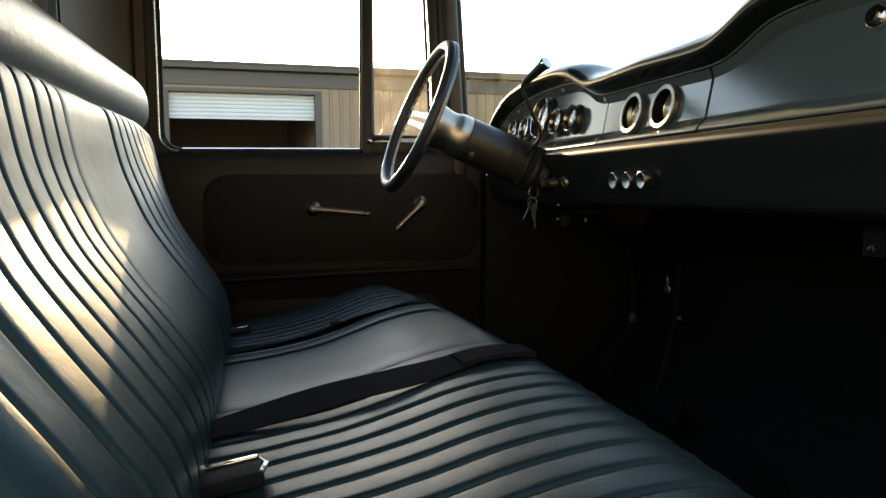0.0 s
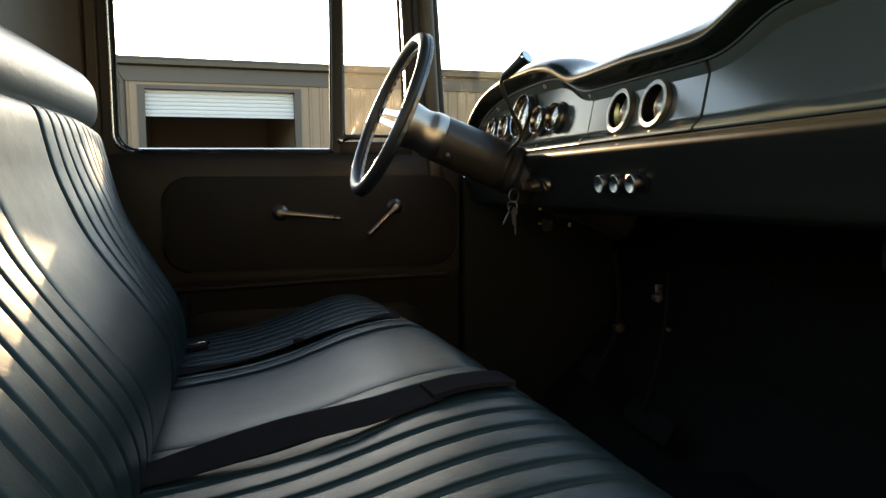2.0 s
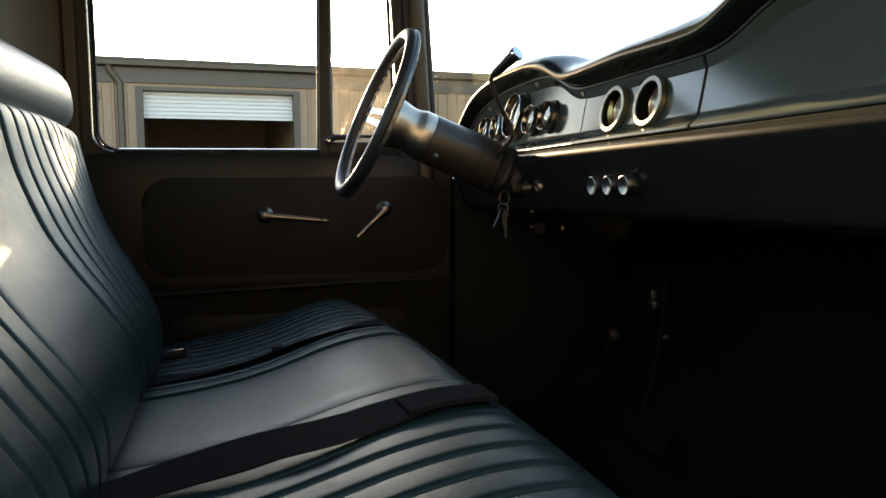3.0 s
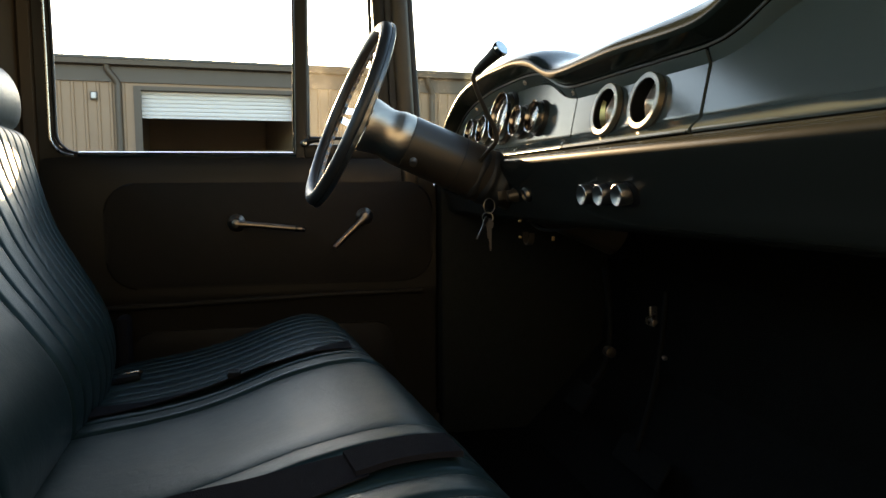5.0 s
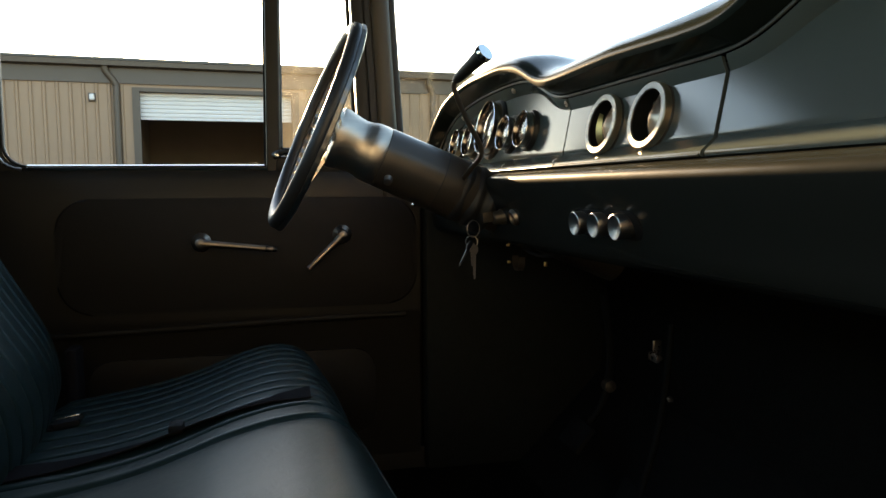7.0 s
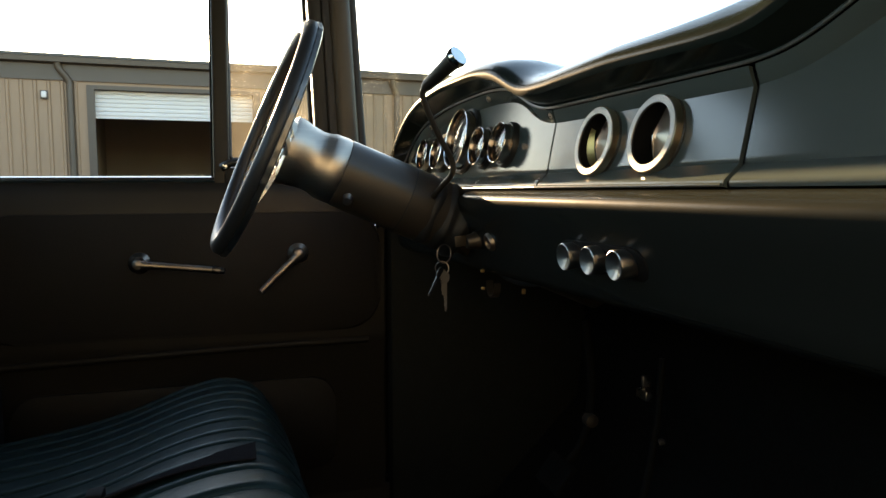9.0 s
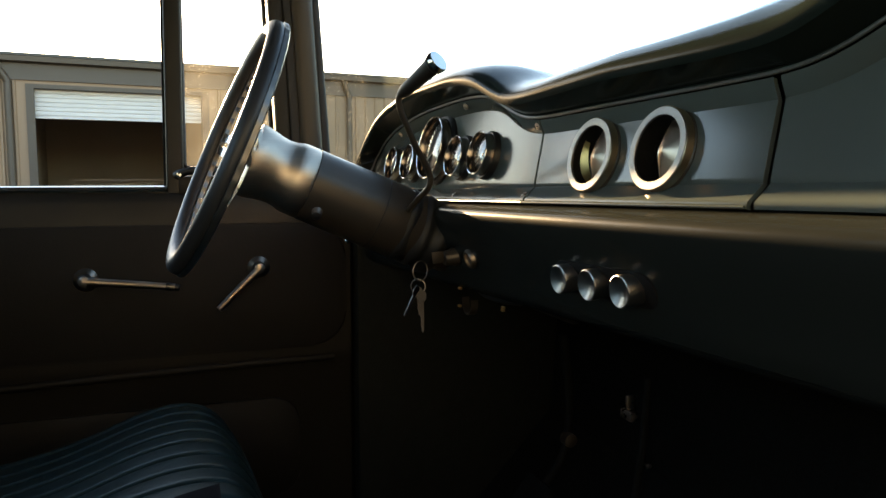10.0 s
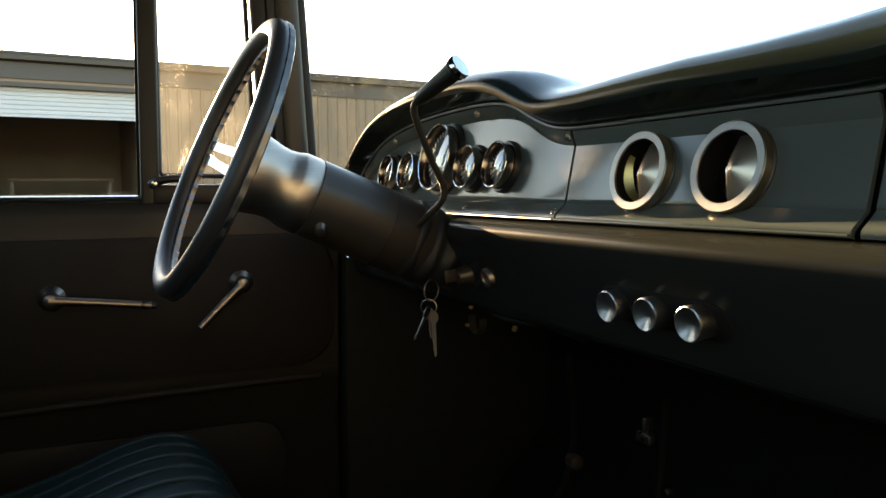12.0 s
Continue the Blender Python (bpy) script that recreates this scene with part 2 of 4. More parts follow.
def round_rect(w, h, r, n=6, cx=0.0, cy=0.0):
    pts = []
    for sx, sy, a0 in ((1, 1, 0), (-1, 1, 90), (-1, -1, 180), (1, -1, 270)):
        for k in range(n + 1):
            a = radians(a0 + 90 * k / n)
            pts.append((cx + sx * (w / 2 - r) + r * math.cos(a), cy + sy * (h / 2 - r) + r * math.sin(a)))
    return pts


def lerp(table, v):
    """Smoothed value of a table of (key, value), keys rising."""
    k, w = zip(*table)
    return float(np.mean([np.interp(v + d, k, w) for d in (-0.02, -0.01, 0, 0.01, 0.02)]))


def span(a, b, n):
    return [a + (b - a) * i / (n - 1) for i in range(n)]


SIDE = Matrix(((1, 0, 0, 0), (0, 0, -1, 0), (0, 1, 0, 0), (0, 0, 0, 1)))     # plate axes: x along the cab, y up, normal towards -y
MID = -0.10                                                                   # the cab's middle


# ---- ground and the warehouse across the yard ----
gm = bmesh.new()
for cx, cy in ((-900, -900), (900, -900), (900, 900), (-900, 900)):
    gm.verts.new((cx, cy, 0))
gm.faces.new(gm.verts)
tagged(part("ground", gm, ASPHALT, smooth=False), "flat grey asphalt yard around the truck", "ground", kind="structure")

BYAW = 6.6
BP = Matrix.Translation((-1.0, 20.0, 0)) @ Matrix.Rotation(radians(BYAW), 4, 'Z')     # local x along the facade, -y towards the truck


def at_building(bm):
    bm.transform(BP)
    return bm


house = thing("warehouse_building", "long low tan metal-sided warehouse with an open roller door", "building")
DX0, DX1, DTOP = -2.306, 1.682, 3.555
for x0, x1, z0, z1 in ((-16, DX0 - 0.12, 0, 4.16), (DX1 + 0.12, 22, 0, 4.16), (DX0 - 0.12, DX1 + 0.12, DTOP + 0.1, 4.16)):
    part("wall", at_building(box(x0, x1, 0.0, 0.25, z0, z1)), SIDING, house, "tan ribbed metal wall", smooth=False)
rib_mesh = None
xs = [x for x in np.arange(-15.9, 21.9, 0.30) if x < DX0 - 0.35 or x > DX1 + 0.35]
for x in xs:
    if rib_mesh is None:
        rib_mesh = mesh_of("siding_rib", grid([[(-0.05, 0, z), (-0.025, -0.035, z), (0.025, -0.035, z), (0.05, 0, z)] for z in (0.05, 3.72)], caps=False), SIDING, False)
    rib = new("siding_rib", rib_mesh)
    rib.matrix_world = BP @ Matrix.Translation((x, -0.002, 0))
    rib.parent = house
part("fascia", at_building(box(-16, 22, -0.06, -0.004, 3.74, 4.16)), TRIMB, house, "brown metal fascia band", smooth=False)
part("gutter", at_building(solid([[(x, -0.30, 4.28), (x, -0.29, 4.16), (x, -0.10, 4.13), (x, -0.062, 4.28)] for x in (-16.2, 22.2)], (0, 0.012, 0.012))), TRIMB, house, "dark eaves gutter", smooth=False)
part("roof", at_building(solid([[(x, -0.32, 4.29), (x, 6, 4.95), (x, 12, 4.29)] for x in (-16.4, 22.4)], (0, 0, 0.06))), ROOFM, house, "low pitched metal roof", smooth=False)
for x in (DX0 - 0.06, DX1 + 0.06):
    part("door_jamb", at_building(box(x - 0.09, x + 0.09, -0.05, 0.24, 0, DTOP)), TRIMB, house, smooth=False)
part("door_lintel", at_building(box(DX0 - 0.15, DX1 + 0.15, -0.05, 0.24, DTOP, DTOP + 0.1)), TRIMB, house, smooth=False)
shutter = part("shutter", at_building(box(DX0 + 0.03, DX1 - 0.03, 0.20, 0.235, 2.89, DTOP)), SHUTTER, house, "white roller door raised most of the way", smooth=False)
for k in range(6):
    z = 2.91 + k * 0.108
    part("slat", at_building(grid([[(x, 0.198, z), (x, 0.178, z + 0.025), (x, 0.178, z + 0.08), (x, 0.198, z + 0.104)] for x in (DX0 + 0.03, DX1 - 0.03)])), SHUTTER, shutter, smooth=False)
part("bottom_bar", at_building(box(DX0 + 0.03, DX1 - 0.03, 0.165, 0.24, 2.84, 2.885, 0.008)), SHUTTER, shutter, smooth=False)
# the bay behind the door
for x0, x1, y0, y1, z0, z1 in ((DX0 - 0.4, DX0 - 0.16, 0.26, 9, 0, 4.2), (DX1 + 0.16, DX1 + 0.4, 0.26, 9, 0, 4.2), (DX0 - 0.4, DX1 + 0.4, 9, 9.2, 0, 4.2), (DX0 - 0.4, DX1 + 0.4, 0.26, 9.2, 4.2, 4.24)):
    part("bay_wall", at_building(box(x0, x1, y0, y1, z0, z1)), INSIDE, house, "bare dim bay wall", smooth=False)
part("bay_floor", at_building(box(DX0 - 0.16, DX1 + 0.16, 0.0, 9, 0.005, 0.03)), INSIDE, house, smooth=False)
part("downspout", at_building(tube(smooth_path([(-3.06, -0.16, 4.16), (-3.04, -0.14, 4.02), (-2.83, -0.09, 3.70), (-2.82, -0.09, 3.3), (-2.82, -0.09, 0.2)], 5), 0.085, 10)), TRIMB, house, "brown downspout")
part("downspout", at_building(tube(smooth_path([(5.60, -0.16, 4.16), (5.62, -0.14, 4.02), (5.75, -0.09, 3.70), (5.75, -0.09, 3.3), (5.75, -0.09, 0.2)], 5), 0.085, 10)), TRIMB, house, "brown downspout")
wl = thing("wall_lamp", "small grey bulkhead lamp on the metal wall", "lamp")
part("backplate", at_building(box(-3.49, -3.31, -0.06, -0.036, 3.26, 3.48, 0.01)), TRIMB, wl)
part("cover", at_building(box(-3.46, -3.34, -0.16, -0.06, 3.29, 3.45, 0.03, 3)), SHUTTER, wl, "frosted cover")
bench = thing("workbench", "plain bench standing inside the dim bay", "bench")
part("benchtop", at_building(box(-1.7, 1.2, 5.0, 5.8, 1.28, 1.36, 0.01)), SIDING, bench)
for x in (-1.6, 1.1):
    for y in (5.08, 5.72):
        part("leg", at_building(box(x - 0.05, x + 0.05, y - 0.05, y + 0.05, 0.03, 1.28)), INSIDE, bench, smooth=False)

# plain dark wall, unseen, added to keep skylight off the cab's open side
tagged(part("wall_yard", box(-12, 12, -5.7, -5.5, 0, 4.2), DARKWALL, smooth=False), "plain dark grey metal wall added unseen to block skylight", "wall", kind="structure")

# ---- cab shell ----
FLOOR = 0.56
YD = 0.785                       # plane of the driver's window sill
YP = 2 * MID - YD                # the same on the other side
tagged(part("floor", box(-0.62, 1.02, YP - 0.02, YD + 0.06, FLOOR - 0.05, FLOOR, 0.01), CARPET), "black carpeted cab floor", "floor", kind="structure")
tagged(part("tunnel", grid([[(x, MID - 0.20, FLOOR - 0.002), (x, MID - 0.14, FLOOR + 0.07), (x, MID - 0.05, FLOOR + 0.10), (x, MID + 0.05, FLOOR + 0.10), (x, MID + 0.14, FLOOR + 0.07), (x, MID + 0.20, FLOOR - 0.002)] for x in span(-0.1, 1.0, 5)]), CARPET), "black carpeted transmission hump", "floor", kind="structure")
fw = [[(0.76, y, FLOOR - 0.01), (0.98, y, FLOOR + 0.22), (1.0, y, 1.0), (1.0, y, 1.26)] for y in (YP - 0.02, YD + 0.06)]
tagged(part("wall_front", solid(fw, (0.03, 0, 0)), CARPET, smooth=False), "black lined firewall and toe board", "wall", kind="structure")

# rear wall with the rear window opening
RX = -0.475
rw0, rw1, rz0, rz1 = 2 * MID - 0.385, 0.385, 1.40, 1.80
rear = thing("wall_rear", "dark painted rear cab wall with a wide window", "wall", kind="structure")
for y0, y1, z0, z1 in ((YP - 0.05, YD + 0.05, FLOOR - 0.05, rz0), (YP - 0.05, YD + 0.05, rz1, 1.98), (YP - 0.05, rw0, rz0, rz1), (rw1, YD + 0.05, rz0, rz1)):
    part("panel", box(RX - 0.04, RX, y0, y1, z0, z1), PILLAR, rear, smooth=False)
tagged(part("window_1", box(RX - 0.024, RX - 0.018, rw0, rw1, rz0, rz1), GLASS, smooth=False), "flat clear rear window glass", "window", kind="structure").visible_shadow = False
seal = [(RX - 0.004, cx, cy) for cx, cy in round_rect(rw1 - rw0 + 0.01, rz1 - rz0 + 0.01, 0.06, 6, (rw0 + rw1) / 2, (rz0 + rz1) / 2)]
part("seal", tube(seal + [seal[0]], 0.011, 8, False), RUBBER, bpy.data.objects["window_1"], "black rubber seal")

roof_rows = [[(x, MID + s * (YD - MID + 0.05), 1.86 - 0.02 * ((x - 0.1) / 0.6) ** 2 + 0.09 * (1 - s * s) ** 0.6) for s in span(-1, 1, 17)] for x in span(-0.60, 0.62, 9)]
tagged(part("ceiling", solid(roof_rows, (0, 0, 0.03)), HEAD), "dark cloth headliner under the cab roof", "ceiling", kind="structure")


def pillar(name, foot, head, width, depth, mat, label):
    """An upright leaning from foot to head; width along the cab, depth across it."""
    rows = []
    for k in range(9):
        c = Vector(foot).lerp(Vector(head), k / 8)
        rows.append([c + Vector((px * width / 2, py * depth / 2, 0)) for px, py in round_rect(2, 2, 0.5, 3)])
    return tagged(part(name, grid(rows, closed_v=True, caps=True), mat), label, "pillar", kind="structure")


# windscreen pillar, driver's side: the door's front frame, weather strip and the body post, one behind another
ap = thing("pillar_driver", "dark windscreen pillar with black weather strips", "pillar", kind="structure")


def strip(x0, z0, x1, z1, w, y0, y1, r=0.006):
    rows = []
    for k in range(7):
        f = k / 6
        cx, cz = x0 + (x1 - x0) * f, z0 + (z1 - z0) * f
        rows.append([(cx + px, (y0 + y1) / 2 + py, cz) for px, py in round_rect(w, abs(y1 - y0), r, 3)])
    return grid(rows, closed_v=True, caps=True)


part("door_frame_post", strip(0.418, 1.26, 0.393, 1.80, 0.030, 0.770, 0.815), DOORP, ap)
part("weather_strip", strip(0.442, 1.26, 0.415, 1.80, 0.024, 0.764, 0.812, 0.004), RUBBER, ap)
part("body_post", strip(0.472, 1.20, 0.439, 1.80, 0.042, 0.752, 0.83, 0.012), POSTP, ap)
part("weather_strip", strip(0.501, 1.20, 0.464, 1.80, 0.018, 0.765, 0.84, 0.006), RUBBER, ap)
pillar("pillar_passenger", (0.48, YP + 0.01, 1.15), (0.43, YP + 0.01, 1.88), 0.09, 0.07, PILLAR, "dark windscreen pillar on the passenger side")

# rear corner post on the driver's side, with its seams
bp_rows = [[(-0.352, 0.800, z), (-0.372, 0.770, z), (-0.392, 0.764, z), (-0.400, 0.772, z), (-0.408, 0.764, z), (-0.430, 0.748, z), (-0.452, 0.71, z), (-0.466, 0.63, z), (-0.471, 0.42, z)] for z in span(FLOOR, 1.88, 6)]
tagged(part("pillar_rear_driver", solid(bp_rows, (-0.01, 0.03, 0)), PILLAR), "dark painted rear corner post of the cab, browned for sun flare", "pillar", kind="structure")
bq_rows = [[(x, 2 * MID - y, z) for x, y, z in r] for r in bp_rows]
tagged(part("pillar_rear_passenger", solid(bq_rows, (-0.01, -0.03, 0)), PILLAR), "dark painted rear corner post of the cab, browned for sun flare", "pillar", kind="structure")
tagged(part("kick_panel", box(0.545, 1.0, 0.745, 0.80, FLOOR, 1.28, 0.012), KICK), "black lined kick panel ahead of the door", "panel", kind="structure")
tagged(part("kick_panel", box(0.56, 1.0, YP, YP + 0.05, FLOOR, 1.28, 0.012), DOORP), "dark kick panel ahead of the door", "panel", kind="structure")
for s, name in ((YD + 0.02, "roof_rail_driver"), (YP - 0.02, "roof_rail_passenger")):
    tagged(part(name, tube([(-0.58, s, 1.84), (-0.1, s, 1.855), (0.45, s, 1.84)], 0.035, 12), PILLAR), "painted roof rail over the door opening", "rail", kind="structure")
tagged(part("header_rail", tube(smooth_path([(0.44, YD, 1.84), (0.55, 0.4, 1.87), (0.60, MID, 1.885), (0.55, -0.58, 1.87), (0.44, YP, 1.84)], 5), 0.03, 10), PILLAR), "painted header rail over the windscreen", "rail", kind="structure")

# windscreen, bowed in plan and raked
ws = []
for s in span(-1, 1, 25):
    y = MID + s * (YD - MID + 0.03)
    bow = 0.20 * (1 - abs(s) ** 2.2)
    ws.append([(0.505 + bow * 1.45 - 0.13 * bow * k - 0.045 * k, y, 1.30 + 0.09 * (1 - abs(s) ** 3) * (1 - k) + 0.56 * k) for k in span(0, 1, 6)])
wind = tagged(part("window_2", solid(ws, (0.005, 0, 0)), SCREEN), "slightly dusty bowed windscreen glass", "window", kind="structure")
wind.visible_shadow = False

# outer body side under the driver's window, the rocker under it, and the same sill on the open side
tagged(part("body_side", box(-0.60, 1.02, YD + 0.042, YD + 0.062, 0.42, 1.255, 0.006), DOORP), "dark painted outer body side", "panel", kind="structure")
tagged(part("rocker_driver", box(-0.60, 1.02, 0.772, YD + 0.04, 0.44, 0.612, 0.01), DOORP), "dark painted door sill", "sill", kind="structure")
tagged(part("rocker_passenger", box(-0.60, 1.02, YP - 0.06, YP + 0.0, 0.44, 0.575, 0.01), DOORP), "dark painted door sill", "sill", kind="structure")
tagged(part("cowl", box(0.80, 1.06, YP - 0.02, YD + 0.06, 1.20, 1.30, 0.02), DOORP), "dark painted cowl below the windscreen", "panel", kind="structure")

# ---- driver's door ----
door = thing("door_1", "dark painted truck door with its window wound down", "door", kind="structure")
WX0, WX1 = -0.335, 0.193
# inner shell below the sill
sill_prof = [(0.815, 1.262), (0.806, 1.272), (0.792, 1.2745), (0.780, 1.271), (0.773, 1.262), (0.770, 1.245), (0.765, 1.225), (0.762, 1.20), (0.760, 0.95), (0.762, 0.93), (0.770, 0.915), (0.770, 0.60)]
part("shell", solid([[(x, y, z) for y, z in sill_prof] for x in span(-0.365, 0.535, 12)], (0, 0.045, 0)), DOORP, door, "dark satin painted inner door")
part("trim_panel", plate(round_rect(0.76, 0.245, 0.07, 8, 0.145, 1.085), 0.014, Matrix.Translation((0, 0.761, 0)) @ SIDE, 0.006), DOORV, door, "dark pressed inner panel")
part("lower_ledge", tube([(x, 0.765, 0.925 + 0.01 * math.sin(x * 3)) for x in span(-0.30, 0.50, 12)], 0.008, 10), DOORV, door)
part("map_pocket", plate(round_rect(0.62, 0.20, 0.05, 6, 0.12, 0.76), 0.010, Matrix.Translation((0, 0.772, 0)) @ SIDE, 0.005), DOORV, door)


def arc(cx, cz, r, a0, a1, n=7):
    return [(cx + r * math.cos(radians(a)), cz + r * math.sin(radians(a))) for a in span(a0, a1, n)]


# window frame: rear channel with its rounded lower corner
inner = [(WX0, 1.80)] + [(WX0 + 0.001, 1.50)] + arc(WX0 + 0.047, 1.320, 0.047, 180, 270)
outer = [(WX0 - 0.030, 1.80), (WX0 - 0.030, 1.50)] + arc(WX0 + 0.017, 1.262, 0.047, 180, 270)
rows = [[(a, 0.772, b), (c, 0.778, d), (c, 0.812, d), (a, 0.806, b)] for (c, d), (a, b) in zip(inner, outer)]
part("window_frame", grid(rows, closed_v=True, caps=True), DOORP, door, "painted window frame")
part("window_seal", tube([(x + 0.003, 0.784, z + 0.002) for x, z in inner] + [(WX1, 0.784, 1.2755)], 0.0035, 8), RUBBER, door, "thin black seal")
part("window_seal", tube([(x - 0.008, 0.773, z - 0.003) for x, z in inner], 0.003, 8), WORN, door, "bright edge bead")
part("upper_frame", tube([(WX0 - 0.015, 0.795, 1.80), (0.0, 0.795, 1.815), (0.39, 0.795, 1.80)], 0.022, 10), DOORP, door)
part("sill_bead", tube([(WX0 + 0.05, 0.779, 1.2725), (WX1 + 0.003, 0.779, 1.2725)], 0.0072, 8), SILLM, door, "bright metal sill edge")
# the wound-down glass, its top edge standing just above the sill
gl = [(-0.28, 1.20), (-0.28, 1.277)] + [(0.14, 1.284)] + arc(0.17, 1.272, 0.014, 80, 0, 5) + [(0.186, 1.20)]
part("door_glass", plate(gl, 0.005, Matrix.Translation((0, 0.797, 0)) @ SIDE), GLASS, door, "wound-down clear glass edge", smooth=False)
# division post, vent window
part("division_post", strip(0.2095, 1.262, 0.2165, 1.80, 0.031, 0.776, 0.806, 0.005), DOORP, door, "dark upright between window and vent pane")
part("post_felt", strip(0.1925, 1.275, 0.1995, 1.80, 0.006, 0.786, 0.798, 0.002), CARPET, door)
vent = part("vent_window", plate([(0.232, 1.315), (0.395, 1.318), (0.372, 1.79), (0.235, 1.79)], 0.005, Matrix.Translation((0, 0.795, 0)) @ SIDE), DUSTY, door, "dusty triangular vent pane", smooth=False)
vent.visible_shadow = False
part("vent_sill", box(0.215, 0.41, 0.772, 0.815, 1.262, 1.298, 0.006), DOORP, door)
part("vent_frame", tube([(0.229, 0.792, 1.79), (0.2265, 0.792, 1.322), (0.232, 0.792, 1.313), (0.39, 0.792, 1.312), (0.392, 0.792, 1.33), (0.373, 0.792, 1.79)], 0.0045, 8), RUBBER, door, "black pane seal")
latch = part("vent_latch", tube(smooth_path([(0.212, 0.772, 1.298), (0.225, 0.762, 1.304), (0.25, 0.758, 1.308), (0.285, 0.762, 1.304)], 5), [0.008] * 6 + [0.007] * 10, 10), BLACK, door, "black vent pane catch")
part("catch_pin", lathe([(0.0005, 0), (0.005, 0.001), (0.005, 0.008), (0.0005, 0.009)], axis_pose((0.218, 0.764, 1.299), (-0.2, -1, 0)), 12), CHROME, latch)


def door_lever(name, hub, tip, label):
    """A lever on its round hub; hub on the panel, tip standing off."""
    lev = part(name, tube([Vector(hub) + Vector((0, -0.028, 0)), Vector(hub).lerp(Vector(tip), 0.18) + Vector((0, -0.02, 0)), Vector(hub).lerp(Vector(tip), 0.6) + Vector((0, -0.008, 0)), Vector(tip)], [0.0095, 0.0075, 0.0068, 0.0062], 12), LEVER, door, label)
    part("hub", lathe([(0.021, -0.002), (0.021, 0.004), (0.017, 0.008), (0.0125, 0.012), (0.0125, 0.026), (0.010, 0.034), (0.004, 0.037), (0.0005, 0.037)], axis_pose(hub, (0, -1, 0)), 24), LEVER, lev, "round polished hub")
    return lev


lev = door_lever("door_handle", (0.055, 0.748, 1.113), (0.205, 0.706, 1.0985), "worn chrome door lever")
part("grip_end", tube([(0.190, 0.709, 1.100), (0.212, 0.705, 1.0975)], [0.0075, 0.0055], 10), BLACK, lev, "dark lever end")
door_lever("window_crank", (0.355, 0.748, 1.124), (0.279, 0.702, 1.054), "worn chrome window winder")

# ---- dashboard ----
dash = thing("dashboard", "dark satin dashboard with grey panels and round vents", "dashboard")
H_DRIVER = [(0.04, 1.389), (0.093, 1.389), (0.115, 1.3895), (0.143, 1.3965), (0.18, 1.412), (0.21, 1.4245), (0.248, 1.4315), (0.30, 1.437), (0.40, 1.4375), (0.455, 1.4375), (0.54, 1.431), (0.60, 1.4205), (0.65, 1.4075), (0.695, 1.3865), (0.73, 1.368), (0.76, 1.345), (0.84, 1.31)]
B_DRIVER = [(0.04, 1.3588), (0.085, 1.359), (0.106, 1.360), (0.134, 1.3645), (0.155, 1.3715), (0.178, 1.3815), (0.21, 1.396), (0.245, 1.4028), (0.30, 1.406), (0.36, 1.4058), (0.42, 1.4045), (0.484, 1.4017), (0.54, 1.396), (0.60, 1.388), (0.66, 1.373), (0.70, 1.356), (0.74, 1.335), (0.775, 1.31)]
DASH0, DASH1 = 2 * MID - 0.77, 0.77


CROWN = [(-0.97, 0.020), (-0.45, 0.024), (-0.40, 0.029), (-0.35, 0.031), (-0.30, 0.031), (-0.25, 0.0285), (-0.20, 0.0245), (-0.15, 0.0215), (-0.10, 0.0200), (-0.05, 0.0200), (0.0, 0.0195), (0.04, 0.0180), (0.08, 0.0165), (0.14, 0.0170), (0.30, 0.0175), (0.45, 0.0150), (0.60, 0.0115), (0.80, 0.0115)]
DMID = -0.081                     # the dash mirrors about this line


def hood_z(y):
    y = y if y > DMID else 2 * DMID - y
    return lerp(H_DRIVER, y) if y > 0.04 else 1.3925 - 0.0035 * max(0, (y - DMID)) / 0.137


def bead_z(y):
    y = y if y > DMID else 2 * DMID - y
    return lerp(B_DRIVER, y) if y > 0.04 else 1.3588


def face_x(z):
    return 0.621 + (z - 1.31) * 0.19


ys = span(DASH0, DASH1, 141)
rows = []
for y in ys:
    h, b = hood_z(y), bead_z(y)
    crown = lerp(CROWN, y)
    top = [(0.88, h - 0.075), (0.80, h - 0.035), (0.74, h - 0.004), (0.69, h + crown * 0.75), (0.652, h + crown), (0.622, h + crown * 0.85), (0.603, h + crown * 0.50), (0.5945, h + crown * 0.14), (0.5905, h - 0.002), (0.5895, h - 0.0085), (0.5915, h - 0.0145)]
    low = [(0.6195, b + 0.0040), (0.6205, b + 0.0005), (0.6320, b - 0.0010)]
    rows.append([(x, y, z) for x, z in top + low])
part("hood", solid(rows, (0.012, 0, -0.003)), HOOD, dash, "dark satin dashboard hood")
part("trim_bead", tube([(0.6190, y, bead_z(y) + 0.0010) for y in ys], 0.0017, 8), RINGM, dash, "fine raised bead under the hood")

ZB = 1.2610
VENTS = ((-0.0235, 1.3104), (-0.1300, 1.3106))
VENT_R = 0.038


def pierced(bm):
    """Opens the sheet behind each round vent."""
    gone = [f for f in bm.faces if any((f.calc_center_median() - Vector((face_x(z), y, z))).length < VENT_R * 0.86 for y, z in VENTS)]
    bmesh.ops.delete(bm, geom=gone, context='FACES')
    return bm


